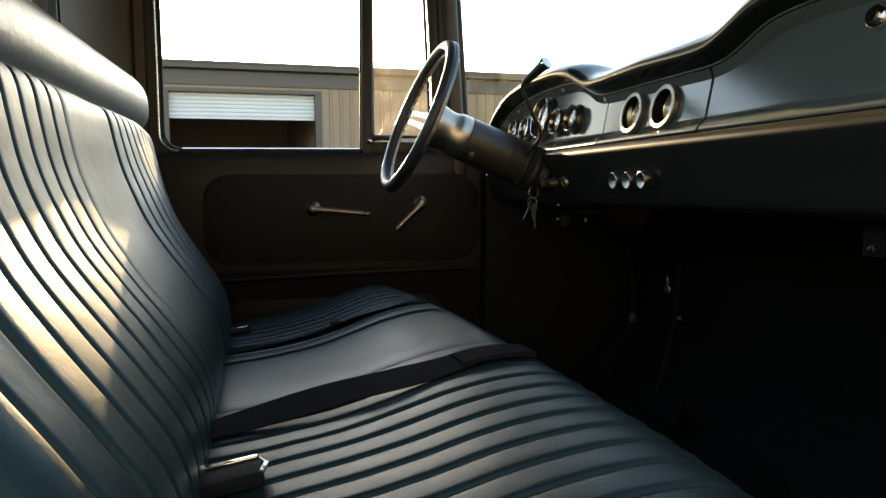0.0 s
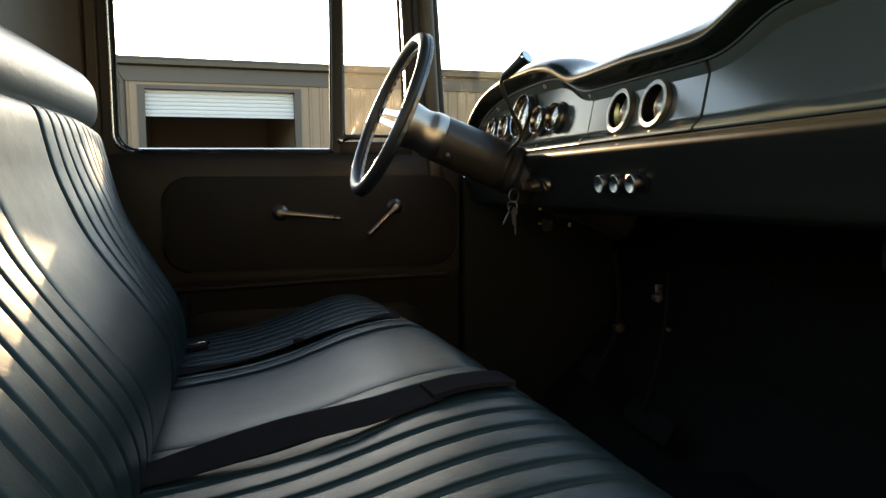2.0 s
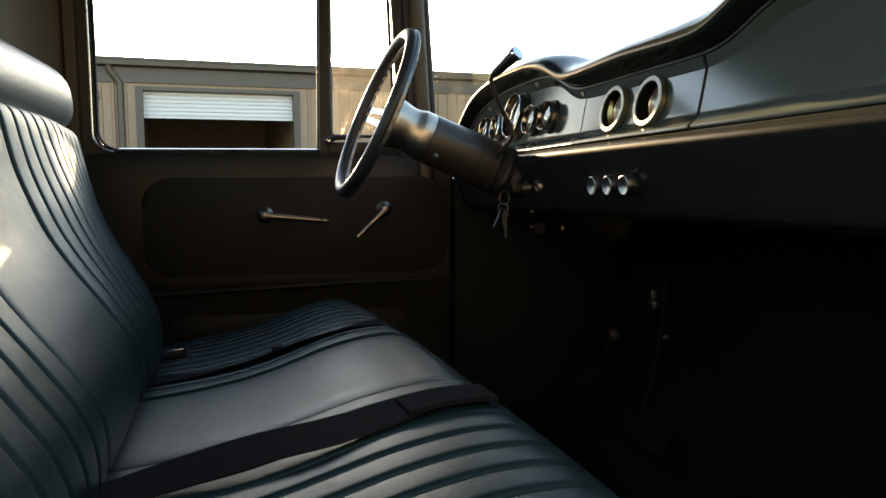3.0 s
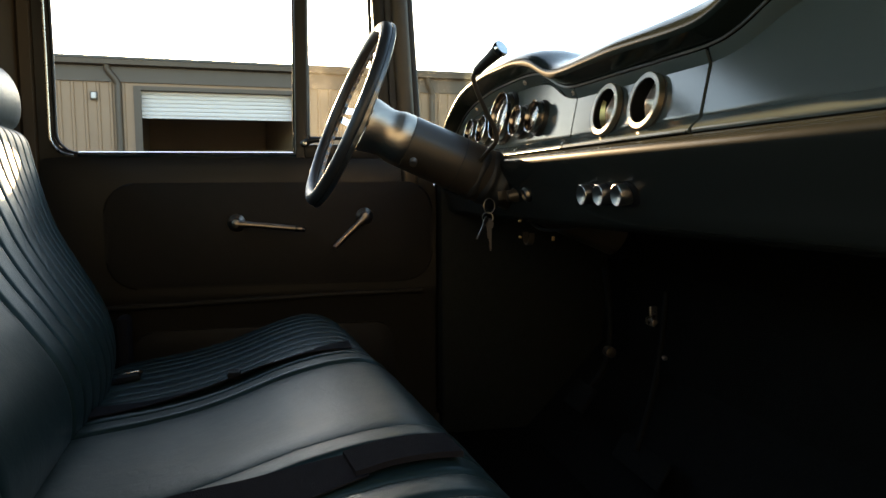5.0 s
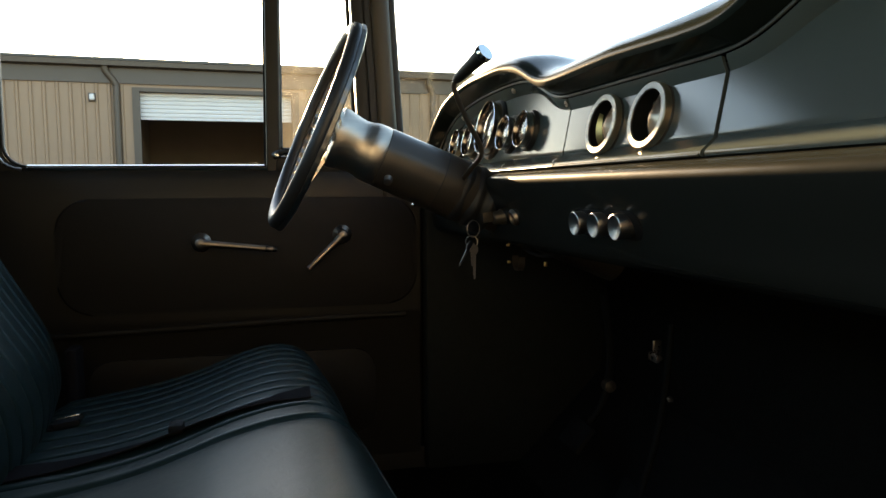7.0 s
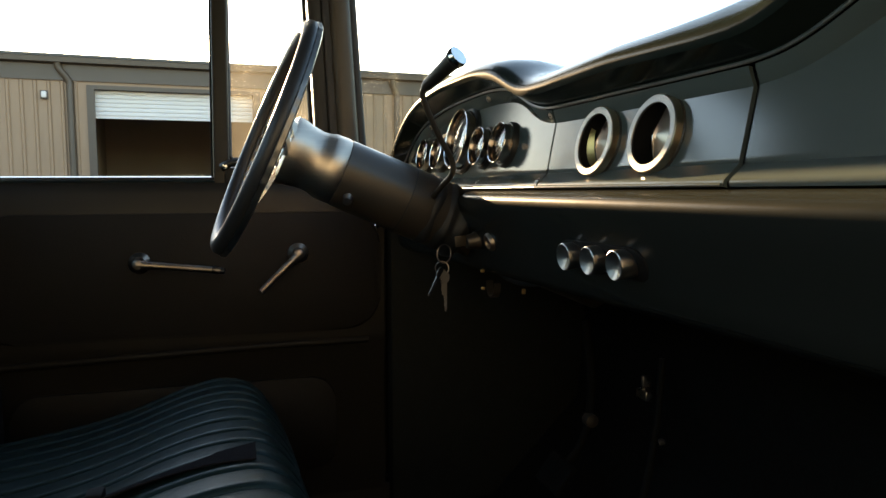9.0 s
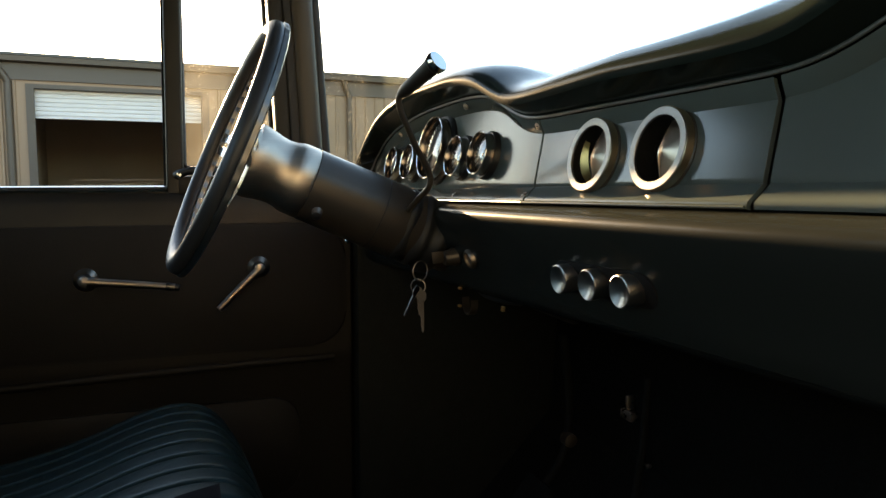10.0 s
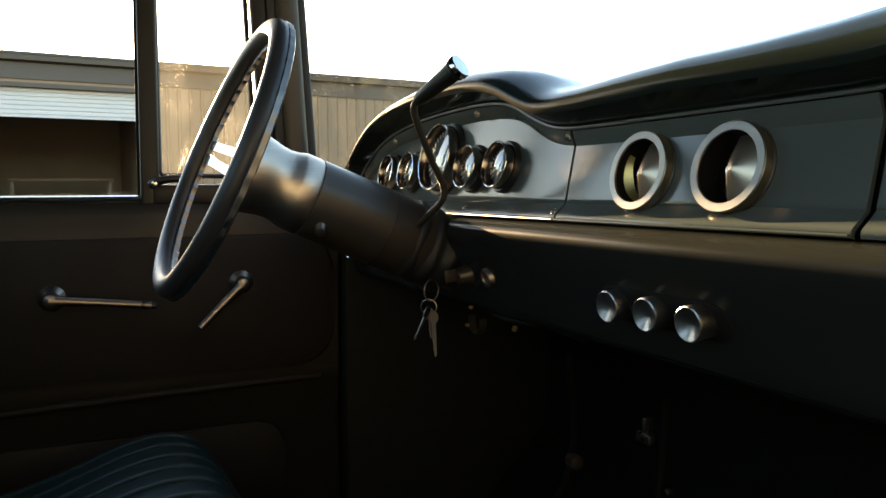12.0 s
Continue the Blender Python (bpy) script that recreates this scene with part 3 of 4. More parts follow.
def face_panel(name, y0, y1, mat, label):
    """A pressed panel from y0 to y1: a leaning flat face whose upper and lower rims turn out into screwed lips."""
    cols = []
    n = max(8, int(abs(y1 - y0) / 0.005))
    for y in span(y0, y1, n):
        b = bead_z(y)
        zt = b - 0.0175
        ft = face_x(zt)
        upper = [(0.6215 + (ft - 0.6215) * f, b - 0.0015 - 0.0160 * g) for f, g in ((0, 0), (0.12, 0.22), (0.50, 0.58), (0.88, 0.92), (0.97, 0.985))]
        face = [(face_x(z), z) for z in span(zt, 1.2810, 16)]
        lower = [(0.6158, 1.2800), (0.6146, 1.2786), (0.6088, 1.2728), (0.6034, 1.2680), (0.6020, 1.2664), (0.6014, 1.2640), (0.6020, ZB)]
        cols.append([(x, y, z) for x, z in upper + face + lower])
    return part(name, pierced(solid(cols, (0.004, 0, -0.0012))), mat, dash, label)


face_panel("gauge_panel", 0.0965, 0.745, PANEL, "grey painted instrument panel")
face_panel("vent_panel", 0.0925, -0.2470, PANEL, "grey painted vent panel")
face_panel("glovebox_door", -0.2540, DASH0 + 0.03, PANEL, "grey painted glovebox door")
# one bead, two materials: metal imitates the fold catching window light, paint the dim stretch
part("lower_bead", tube([(0.5992, y, ZB + 0.0018) for y in span(0.745, 0.0965, 12)], 0.0012, 8), RINGM, dash, "bead under the instrument panel, bright metal for its lit edge")
part("lower_bead", tube([(0.5994, y, ZB + 0.0016) for y in span(0.0925, -0.2470, 12)], 0.0013, 8), PANEL, dash)
part("backing", pierced(solid([[(max(0.628, face_x(z) + 0.010), y, z) for z in span(1.24, bead_z(y) - 0.004, 22)] for y in span(DASH0, 0.76, 300)], (0.006, 0, 0))), BLACK, dash)
# lower rail under the panels
lowp = [(0.632, 1.2600), (0.614, 1.2596), (0.602, 1.2588), (0.588, 1.2565), (0.5775, 1.2535), (0.5725, 1.2500), (0.5705, 1.2455), (0.5705, 1.2395), (0.5725, 1.2320), (0.5775, 1.2180), (0.5895, 1.1900), (0.5975, 1.1650), (0.6005, 1.1480), (0.6080, 1.1400), (0.626, 1.1370), (0.66, 1.1370)]
part("lower_rail", solid([[(x, y, z) for x, z in lowp] for y in span(DASH0 - 0.01, DASH1 - 0.02, 60)], (0.008, 0, -0.004)), DASH, dash, "dark satin lower dash rail")


def rail_x(z):
    return float(np.interp(z, [1.14, 1.148, 1.165, 1.19, 1.218, 1.232], [0.608, 0.6005, 0.5975, 0.5895, 0.5775, 0.5725]))


NDASH = Vector((-1, 0, 0.20)).normalized()


def gauge(y, z, r, length):
    """A round gauge in a turned bezel: flange, cup, ring, face, needle and lens."""
    m = axis_pose((face_x(z), y, z), NDASH)
    g = part("gauge", lathe([(r * 1.16, -0.004), (r * 1.16, 0.004), (r * 1.10, 0.007), (r * 1.02, 0.007)], m, 36, caps=False), BLACK, dash, "gauge in a brushed bezel")
    part("bezel", lathe([(r * 1.0, 0.006), (r * 0.985, length * 0.5), (r * 0.985, length - 0.004), (r * 1.01, length - 0.002), (r * 1.01, length), (r * 0.97, length + 0.001), (r * 0.93, length - 0.001), (r * 0.91, length * 0.6), (r * 0.90, 0.007)], m, 44, True), BEZEL, g, "polished metal bezel")
    part("front_rim", lathe([(r * 1.012 + 0.0011 * math.cos(a), length + 0.0003 + 0.0011 * math.sin(a)) for a in span(0, 2 * math.pi, 9)[:-1]], m, 44, True), CHROME, g, "bright front rim")
    part("dial", lathe([(r * 0.9, 0.0075), (r * 0.89, 0.0085), (0.0005, 0.0085)], m, 32), FACE, g, "black dial")
    marks = bmesh.new()
    for k in range(21):
        a = radians(-130 + 260 * k / 20)
        w, l = (0.0007, 0.16) if k % 5 else (0.0012, 0.24)
        b = box(-w, w, r * (0.86 - l), r * 0.84, 0.0089, 0.0092, m=m @ Matrix.Rotation(a, 4, 'Z'))
        me = bpy.data.meshes.new("mark")
        b.to_mesh(me)
        b.free()
        marks.from_mesh(me)
        bpy.data.meshes.remove(me)
    part("markings", marks, PAINTW, g, "white tick marks", smooth=False)
    part("needle", box(-0.0011, 0.0011, -r * 0.18, r * 0.72, 0.0105, 0.0115, m=m @ Matrix.Rotation(radians(118), 4, 'Z')), PAINTW, g, "slim pale needle", smooth=False)
    part("hub_cap", lathe([(0.1 * r + 0.001, 0.009), (0.1 * r + 0.001, 0.0125), (0.0005, 0.013)], m, 16), BLACK, g)
    lens = part("lens", lathe([(r * 0.90, length * 0.55), (r * 0.6, length * 0.55 + 0.0035), (r * 0.3, length * 0.55 + 0.0052), (0.0005, length * 0.55 + 0.0056)], m, 32, caps=False), LENS, g, "domed glass lens")
    lens.visible_shadow = False
    return g


for y in (0.232, 0.313, 0.513, 0.598):
    gauge(y, 1.3234, 0.0285, 0.0185)
gauge(0.408, 1.3400, 0.048, 0.021)


def air_vent(y, z, r, blade=False):
    """A round ball vent: cup, flat front ring, turned inner sleeve and a swivel vane."""
    m = axis_pose((face_x(z), y, z), NDASH)
    v = part("air_vent", lathe([(r * 1.03, -0.003), (r * 1.03, 0.001), (r * 0.97, 0.002), (r * 0.97, 0.004)], m, 44, caps=False), DARKMETAL, dash, "round vent with a brushed ring")
    part("ring", lathe([(r * 0.97, 0.0015), (r * 0.985, 0.0050), (r * 0.985, 0.0092), (r * 0.975, 0.0105), (r * 0.80, 0.0105), (r * 0.785, 0.0096), (r * 0.80, 0.0060)], m, 52, True), RINGM, v, "flat brushed aluminium ring")
    part("flange", lathe([(r * 0.975, 0.0012), (r * 1.0, 0.0020), (r * 1.0, 0.0095), (r * 0.986, 0.0098)], m, 52, caps=False), SLEEVEM, v, "turned bronzed flange")
    part("sleeve", lathe([(r * 0.792, 0.0090), (r * 0.78, -0.0060), (r * 0.76, -0.0260), (r * 0.70, -0.0330)], m, 44, caps=False), MATTE, v, "black inner sleeve")
    part("throat", lathe([(r * 0.72, -0.0325), (r * 0.60, -0.0345), (0.0005, -0.0345)], m, 32, caps=False), BLACK, v, "black throat")
    rr, cut = r * 0.765, r * 0.16
    cols = []
    for q in span(cut, -rr, 24):
        zz = math.sqrt(max(1e-8, rr * rr - q * q))
        cols.append([m @ Vector((-q, u * zz, 0.0045 - 0.34 * math.hypot(q, u * zz))) for u in span(-1, 1, 17)])
    vane = part("vane", solid(cols, -0.0016 * NDASH), VANEM, v, "swivelling turned metal vane")
    part("vane_rim", tube(cols[0], 0.0009, 6), SILLM, vane, "bright vane edge")
    # added brass strip: its gold stands for sunlight on this vent's inner sleeve
    if blade:
        rows = []
        for a in span(radians(142), radians(258), 22):
            f = (a - radians(142)) / radians(116)
            rows.append([m @ Vector((rad * math.cos(a), rad * math.sin(a), 0.0020 - dep - 0.004 * f)) for rad, dep in ((r * 0.755, 0.0), (r * (0.72 - 0.05 * f), 0.0012), (r * (0.66 - 0.14 * math.sin(math.pi * f)), 0.0042))])
        part("blade", grid(rows), BRASS, vane, "brassy curved strip added for the sunlit inner sleeve")
    return v


for y, z in VENTS:
    air_vent(y, z, VENT_R, y > -0.1)


def screw(p, n, r=0.0048, parent=dash):
    m = axis_pose(p, n)
    s = part("screw", lathe([(r, -0.001), (r, 0.001), (r * 0.8, 0.0024), (r * 0.3, 0.003), (0.0003, 0.003)], m, 14), WORN, parent, "small bright screw")
    part("slot", box(-r * 0.7, r * 0.7, -0.0004, 0.0004, 0.0024, 0.0033, m=m), BLACK, s, smooth=False)


for y in (0.1045, 0.315, 0.540):
    screw((0.6085, y, 1.2703), (-0.6, 0, 0.8))
for y in (0.1035, 0.312, 0.600):
    screw((0.6250, y, bead_z(y) - 0.0085), (-1, 0, -0.35))

# heater controls
kp = part("knob_plate", plate(round_rect(0.158, 0.036, 0.0175, 6), 0.0025, Matrix.Translation((0.5905, -0.085, 1.189)) @ Vector((-1, 0, -0.42)).to_track_quat('Z', 'Y').to_matrix().to_4x4() @ Matrix.Rotation(radians(90), 4, 'Z') @ Matrix.Rotation(radians(90), 4, 'Z'), 0.0015), MATTE, dash, "black control plate")
for y in (-0.0345, -0.085, -0.1355):
    m = axis_pose((0.5947, y, 1.1895), (-1, 0, -0.10))
    k = part("knob", lathe([(0.0140, 0.0), (0.0144, 0.010), (0.0150, 0.0215), (0.0147, 0.0226), (0.0138, 0.0232), (0.0126, 0.0226), (0.0080, 0.0203), (0.0036, 0.0184), (0.0003, 0.0181)], m, 36), KNOBM, dash, "brushed dished control knob")
# ignition lock and a second round switch
ign = part("ignition_lock", lathe([(0.0135, -0.006), (0.0135, 0.004), (0.0115, 0.007), (0.0105, 0.016), (0.0090, 0.018), (0.0003, 0.018)], axis_pose((rail_x(1.186), 0.268, 1.186), (-1, 0, -0.15)), 28), DARKMETAL, dash, "dull bronzed ignition lock")
part("switch", lathe([(0.0135, -0.006), (0.0135, 0.003), (0.0115, 0.006), (0.0085, 0.006), (0.0080, 0.003), (0.0003, 0.003)], axis_pose((rail_x(1.187), 0.215, 1.187), (-1, 0, -0.35)), 28), LEVER, dash, "worn chrome round switch")
lk = part("glovebox_lock", lathe([(0.016, -0.004), (0.016, 0.003), (0.0145, 0.008), (0.0120, 0.010), (0.0085, 0.010), (0.0080, 0.014), (0.0003, 0.0145)], axis_pose((face_x(1.366), -0.557, 1.366), NDASH), 28), CHROME, dash, "chrome glovebox lock button")

# the dash runs a little aslant to the door: both its line and its level
ASLANT = Matrix(((1, -0.055, 0, 0.0055), (0, 1, 0, 0), (0, -0.016, 1, 0.0016), (0, 0, 0, 1)))
for ob in dash.children_recursive:
    ob.data.transform(ASLANT)

# what hangs under the dash: loom, terminals, bracket, lamp ring
under = thing("wiring_loom", "loose dark wiring with brass terminals under the dash", "wiring")
for pts in ([(0.66, 0.70, 1.16), (0.645, 0.45, 1.118), (0.64, 0.2, 1.125), (0.66, -0.1, 1.145)], [(0.68, 0.55, 1.15), (0.65, 0.33, 1.10), (0.66, 0.12, 1.12), (0.70, -0.05, 1.15)]):
    part("wire", tube(smooth_path([(x, y, z + 0.016) for x, y, z in pts], 6), 0.0035, 8), BLACK, under)
part("bracket", box(0.69, 0.71, -0.56, -0.52, 1.097, 1.137, 0.003), CARPET, under, "black under-dash bracket")
part("bolt", lathe([(0.005, 0), (0.005, 0.004), (0.003, 0.005), (0.003, 0.008), (0.0004, 0.009)], axis_pose((0.69, -0.54, 1.108), (-1, 0, 0)), 6), DARKMETAL, under, "small dull bolt")
for p in ((0.602, 0.306, 1.132), (0.620, 0.356, 1.097), (0.673, 0.313, 1.094), (0.671, 0.307, 1.099)):
    part("terminal", box(p[0] - 0.0025, p[0] + 0.0025, p[1] - 0.0035, p[1] + 0.0035, p[2] - 0.002, p[2] + 0.002, 0.0008), BRASS, under, "small brass terminal")
part("ring_bracket", solid([[(x, 0.371 + r * math.cos(a), 1.098 + r * math.sin(a)) for x in (0.637, 0.649)] for r, a in [(0.019, radians(d)) for d in range(165, 376, 14)]], (0, 0, 0.002)), DARKMETAL, under, "dull curled clamp")

# ---- steering column, wheel, shift lever, keys ----
WC = Vector((0.273, 0.345, 1.334))
TILTW = radians(23.2)
WN = Vector((-math.cos(TILTW), -0.0643, math.sin(TILTW))).normalized()          # towards the driver
CN = Vector((-math.cos(TILTW), 0, math.sin(TILTW)))
CP = axis_pose(WC, -CN)                                       # z runs down the column
col = thing("steering_column", "dark satin steering column with a brushed collar", "steering column")
part("tube", lathe([(0.0485, 0.126), (0.0510, 0.128), (0.0515, 0.16), (0.0525, 0.22), (0.0530, 0.29), (0.0500, 0.305), (0.044, 0.312), (0.043, 0.60)], CP, 48), DARKMETAL, col, "dark satin column tube")
part("collar", lathe([(0.047, 0.040), (0.0515, 0.043), (0.0515, 0.050), (0.0490, 0.062), (0.0465, 0.074), (0.0455, 0.084), (0.0470, 0.094), (0.0495, 0.101), (0.0505, 0.106), (0.0510, 0.124), (0.0495, 0.1275)], CP, 56), COLLAR, col, "brushed aluminium flared collar")
sc = Vector((0.396, 0.305, 1.247))
axis_pt = WC - CN * (sc - WC).dot(-CN)
sn = (sc - axis_pt).normalized()
st = part("stalk_boss", lathe([(0.0075, -0.006), (0.0075, 0.002), (0.0060, 0.004), (0.0060, 0.007), (0.0068, 0.0075), (0.0066, 0.0105), (0.0003, 0.012)], axis_pose(axis_pt + sn * 0.0515, sn), 20), LEVER, col, "small worn screw boss")
rows = []
for k in range(19):
    f = k / 18
    rr = 0.0530 + 0.003 * f + 0.0022 * math.sin(f * 17)
    rows.append([CP @ Vector(((rr + 0.002 * math.sin(3 * a + 5 * f)) * math.cos(a), (rr + 0.002 * math.sin(2 * a + 4 * f)) * math.sin(a), 0.268 + 0.066 * f)) for a in span(0, 2 * math.pi, 41)[:-1]])
part("boot", grid(rows, closed_v=True), RUBBER, col, "wrinkled black column boot")
part("seam", lathe([(0.0524 + 0.0008 * math.cos(a), 0.232 + 0.0009 * math.sin(a)) for a in span(0, 2 * math.pi, 9)[:-1]], CP, 48, True), RUBBER, col, "dark joint round the column")
part("lever_stub", tube([(0.470, 0.356, 1.222), (0.456, 0.363, 1.207), (0.448, 0.367, 1.200)], [0.0045, 0.005, 0.0035], 10), CHROME, col, "small chrome lever under the column")

whl = thing("steering_wheel", "three-spoke steering wheel with a half-wrapped black rim", "steering wheel")
RM, RT = 0.1676, 0.0130
WP = axis_pose(Vector((0.2804, 0.3420, 1.3334)), WN)                                        # z towards the driver


def on_wheel(r, a, h):
    return WP @ Vector((r * math.cos(a), r * math.sin(a), h))


rows = []
for a in span(0, 2 * math.pi, 97)[:-1]:
    rows.append([on_wheel(RM + RT * math.cos(b), a, RT * 0.98 * math.sin(b)) for b in span(radians(-40), radians(220), 18)])
part("rim_grip", grid(rows, closed_u=True, closed_v=True), LEATHER, whl, "black leather half-wrapped rim grip")
rows = []
for k, a in enumerate(span(0, 2 * math.pi, 193)[:-1]):
    notch = 0.0034 * (0.5 - 0.5 * math.cos(a * 48)) ** 0.6
    prof = [(-0.0105, -0.003), (-0.0200 + notch, -0.0050), (-0.0195 + notch, -0.0110), (-0.0060, -0.0128), (0.0100, -0.0128), (0.0143 - 0.4 * notch, -0.0110), (0.0141 - 0.4 * notch, -0.0050), (0.0105, -0.003)]
    rows.append([on_wheel(RM + dr, a, h) for dr, h in prof])
part("rim_core", grid(rows, closed_u=True, closed_v=True), COREM, whl, "brushed aluminium rim core with finger notches")
for a0 in (-84, 84, 180):
    for off in (-0.012, 0.012):
        rows = []
        for r, w, h in ((0.026, 0.0075, -0.036), (0.07, 0.0062, -0.028), (0.12, 0.0058, -0.016), (0.160, 0.0075, -0.006)):
            a = radians(a0 + 90)
            c = on_wheel(r, a, h)
            side = (WP.to_3x3() @ Vector((-math.sin(a), math.cos(a), 0)))
            o = off * (1.25 - 0.45 * r / 0.16)
            up = WP.to_3x3() @ Vector((0, 0, 1))
            rows.append([c + side * (o - w) - up * 0.003, c + side * (o + w) - up * 0.003, c + side * (o + w) + up * 0.003, c + side * (o - w) + up * 0.003])
        part("spoke", grid(rows, closed_v=True, caps=True), CHROME, whl, "flat polished aluminium spoke", smooth=False)
part("hub", lathe([(0.036, -0.060), (0.040, -0.055), (0.040, -0.042), (0.034, -0.034), (0.030, -0.030), (0.024, -0.027), (0.0003, -0.026)], WP, 40), BRUSHED, whl, "turned aluminium hub")
for k in range(6):
    a = radians(60 * k + 15)
    part("bolt", lathe([(0.0035, 0), (0.0035, 0.004), (0.0003, 0.0045)], axis_pose(on_wheel(0.034, a, -0.035), WN), 12), CHROME, whl)

sh = thing("shift_lever", "bent chrome-tipped black shift lever on the column", "lever")
rod = smooth_path([(0.520, 0.292, 1.247), (0.530, 0.271, 1.265), (0.539, 0.256, 1.281), (0.537, 0.251, 1.300), (0.515, 0.237, 1.332), (0.494, 0.222, 1.367), (0.486, 0.216, 1.389), (0.492, 0.205, 1.401)], 5)
part("rod", tube(rod, 0.0042, 12), DARKMETAL, sh, "bent dark rod")
t0, t1 = Vector((0.491, 0.207, 1.399)), Vector((0.520, 0.162, 1.4305))
tm = axis_pose(t0, t1 - t0)
L = (t1 - t0).length
part("grip", lathe([(0.0052, -0.008), (0.0082, 0.0), (0.0098, L * 0.5), (0.0116, L * 0.84), (0.0130, L * 0.86), (0.0130, L * 0.90), (0.0118, L * 0.91)], tm, 28), BLACK, sh, "black tapered grip")
part("cap", lathe([(0.0130, L * 0.915), (0.0142, L * 0.93), (0.0142, L * 1.0), (0.0134, L * 1.03), (0.0003, L * 1.035)], tm, 32), CHROME, sh, "polished end cap")
part("boss", lathe([(0.009, -0.02), (0.009, 0.004), (0.006, 0.010), (0.0003, 0.011)], axis_pose((0.520, 0.309, 1.240), (0, -1, 0.3)), 20), DARKMETAL, sh)

keys = thing("key_ring", "bunch of keys hanging from the ignition", "keys")
part("ignition_key", box(-0.001, 0.001, -0.008, 0.008, 0.0, 0.022, 0.0006, m=axis_pose((0.568, 0.268, 1.184), (-1, -0.1, -0.1))), DARKMETAL, keys, "key in the lock")
kr = Vector((0.534, 0.282, 1.163))
part("ring", tube([kr + Vector((0.012 * math.cos(a), 0.005 * math.cos(a), 0.014 * math.sin(a))) for a in span(0, 2 * math.pi, 25)], 0.0009, 6, False), LEVER, keys, "split ring")
part("ring", tube([kr + Vector((-0.002 + 0.009 * math.cos(a), 0.004 - 0.005 * math.cos(a), -0.022 + 0.010 * math.sin(a))) for a in span(0, 2 * math.pi, 21)], 0.0009, 6, False), LEVER, keys, "split ring")


def key(p, q, mat, label, turn=0):
    m = axis_pose(p, Vector(q) - Vector(p)) @ Matrix.Rotation(radians(turn), 4, 'Z')
    l = (Vector(q) - Vector(p)).length
    k = part("key", plate([(0.0, -0.008), (0.004, -0.007), (0.006, -0.003), (0.006, 0.003), (0.004, 0.007), (0.0, 0.008), (-0.004, 0.007), (-0.006, 0.003), (-0.006, -0.003), (-0.004, -0.007)], 0.002, m @ Matrix.Translation((0, 0, 0.010)) @ Matrix.Rotation(radians(90), 4, 'X'), 0.0005), mat, keys, label)
    part("blade", plate([(-0.0024, 0.016), (0.0024, 0.016), (0.0024, l - 0.004), (0.0008, l), (-0.001, l - 0.002), (-0.001, l - 0.008), (-0.0024, l - 0.011), (-0.0012, l - 0.016), (-0.0024, l - 0.021)], 0.002, m @ Matrix.Rotation(radians(90), 4, 'X'), 0.0004), mat, k)


key((0.530, 0.279, 1.145), (0.508, 0.276, 1.102), COREM, "steel key", 62)
key((0.534, 0.275, 1.139), (0.528, 0.254, 1.082), DARKMETAL, "dull dark key")
key((0.531, 0.283, 1.143), (0.528, 0.268, 1.103), DARKMETAL, "steel key")

# ---- pedals ----
ped = thing("brake_pedal", "black brake pedal with worn metal edges", "pedal")
part("arm", tube(smooth_path([(0.84, 0.43, 1.02), (0.855, 0.432, 0.90), (0.845, 0.437, 0.80), (0.80, 0.44, 0.74)], 5), 0.008, 10), CARPET, ped)
part("pad", box(-0.045, 0.045, -0.03, 0.03, -0.006, 0.006, 0.004, m=axis_pose((0.79, 0.44, 0.735), (-0.8, 0, 0.6))), CARPET, ped)
part("pivot", lathe([(0.012, -0.01), (0.012, 0.01), (0.004, 0.013)], axis_pose((0.85, 0.425, 0.835), (0, -1, 0)), 16), DARKMETAL, ped)
ped = thing("accelerator_pedal", "black accelerator pedal on a thin linkage", "pedal")
part("arm", tube(smooth_path([(0.86, 0.21, 1.00), (0.85, 0.205, 0.90), (0.83, 0.20, 0.80), (0.80, 0.20, 0.70)], 5), 0.006, 10), CARPET, ped)
part("pad", box(-0.028, 0.028, -0.09, 0.09, -0.005, 0.005, 0.004, m=axis_pose((0.81, 0.20, 0.68), (-0.85, 0, 0.5)) @ Matrix.Rotation(radians(90), 4, 'Z')), CARPET, ped)
part("linkage", box(0.84, 0.856, 0.222, 0.252, 0.93, 0.945, 0.003), WORN, ped, "bright linkage bracket")
part("linkage", box(0.84, 0.856, 0.232, 0.238, 0.945, 0.968, 0.002), WORN, ped)
part("linkage", box(0.84, 0.850, 0.180, 0.190, 0.875, 0.883, 0.002), WORN, ped)

# ---- bench seat ----
seat = thing("bench_seat", "black-green pleated vinyl bench seat with smooth middle panels", "seat")
CUSH = [(-0.235, 0.815), (-0.18, 0.860), (-0.13, 0.866), (-0.08, 0.872), (-0.035, 0.878), (0.02, 0.889), (0.06, 0.900), (0.10, 0.914), (0.145, 0.931), (0.19, 0.943), (0.225, 0.948), (0.255, 0.948), (0.280, 0.938), (0.302, 0.913), (0.320, 0.872), (0.329, 0.820), (0.329, 0.74), (0.318, 0.65), (0.29, 0.61)]
CUSH_END = [(-0.235, 0.790), (-0.18, 0.832), (-0.13, 0.842), (-0.08, 0.850), (-0.035, 0.858), (0.02, 0.872), (0.06, 0.884), (0.10, 0.898), (0.142, 0.914), (0.183, 0.925), (0.210, 0.926), (0.235, 0.920), (0.258, 0.906), (0.278, 0.880), (0.294, 0.840), (0.302, 0.790), (0.302, 0.72), (0.295, 0.64), (0.27, 0.61)]
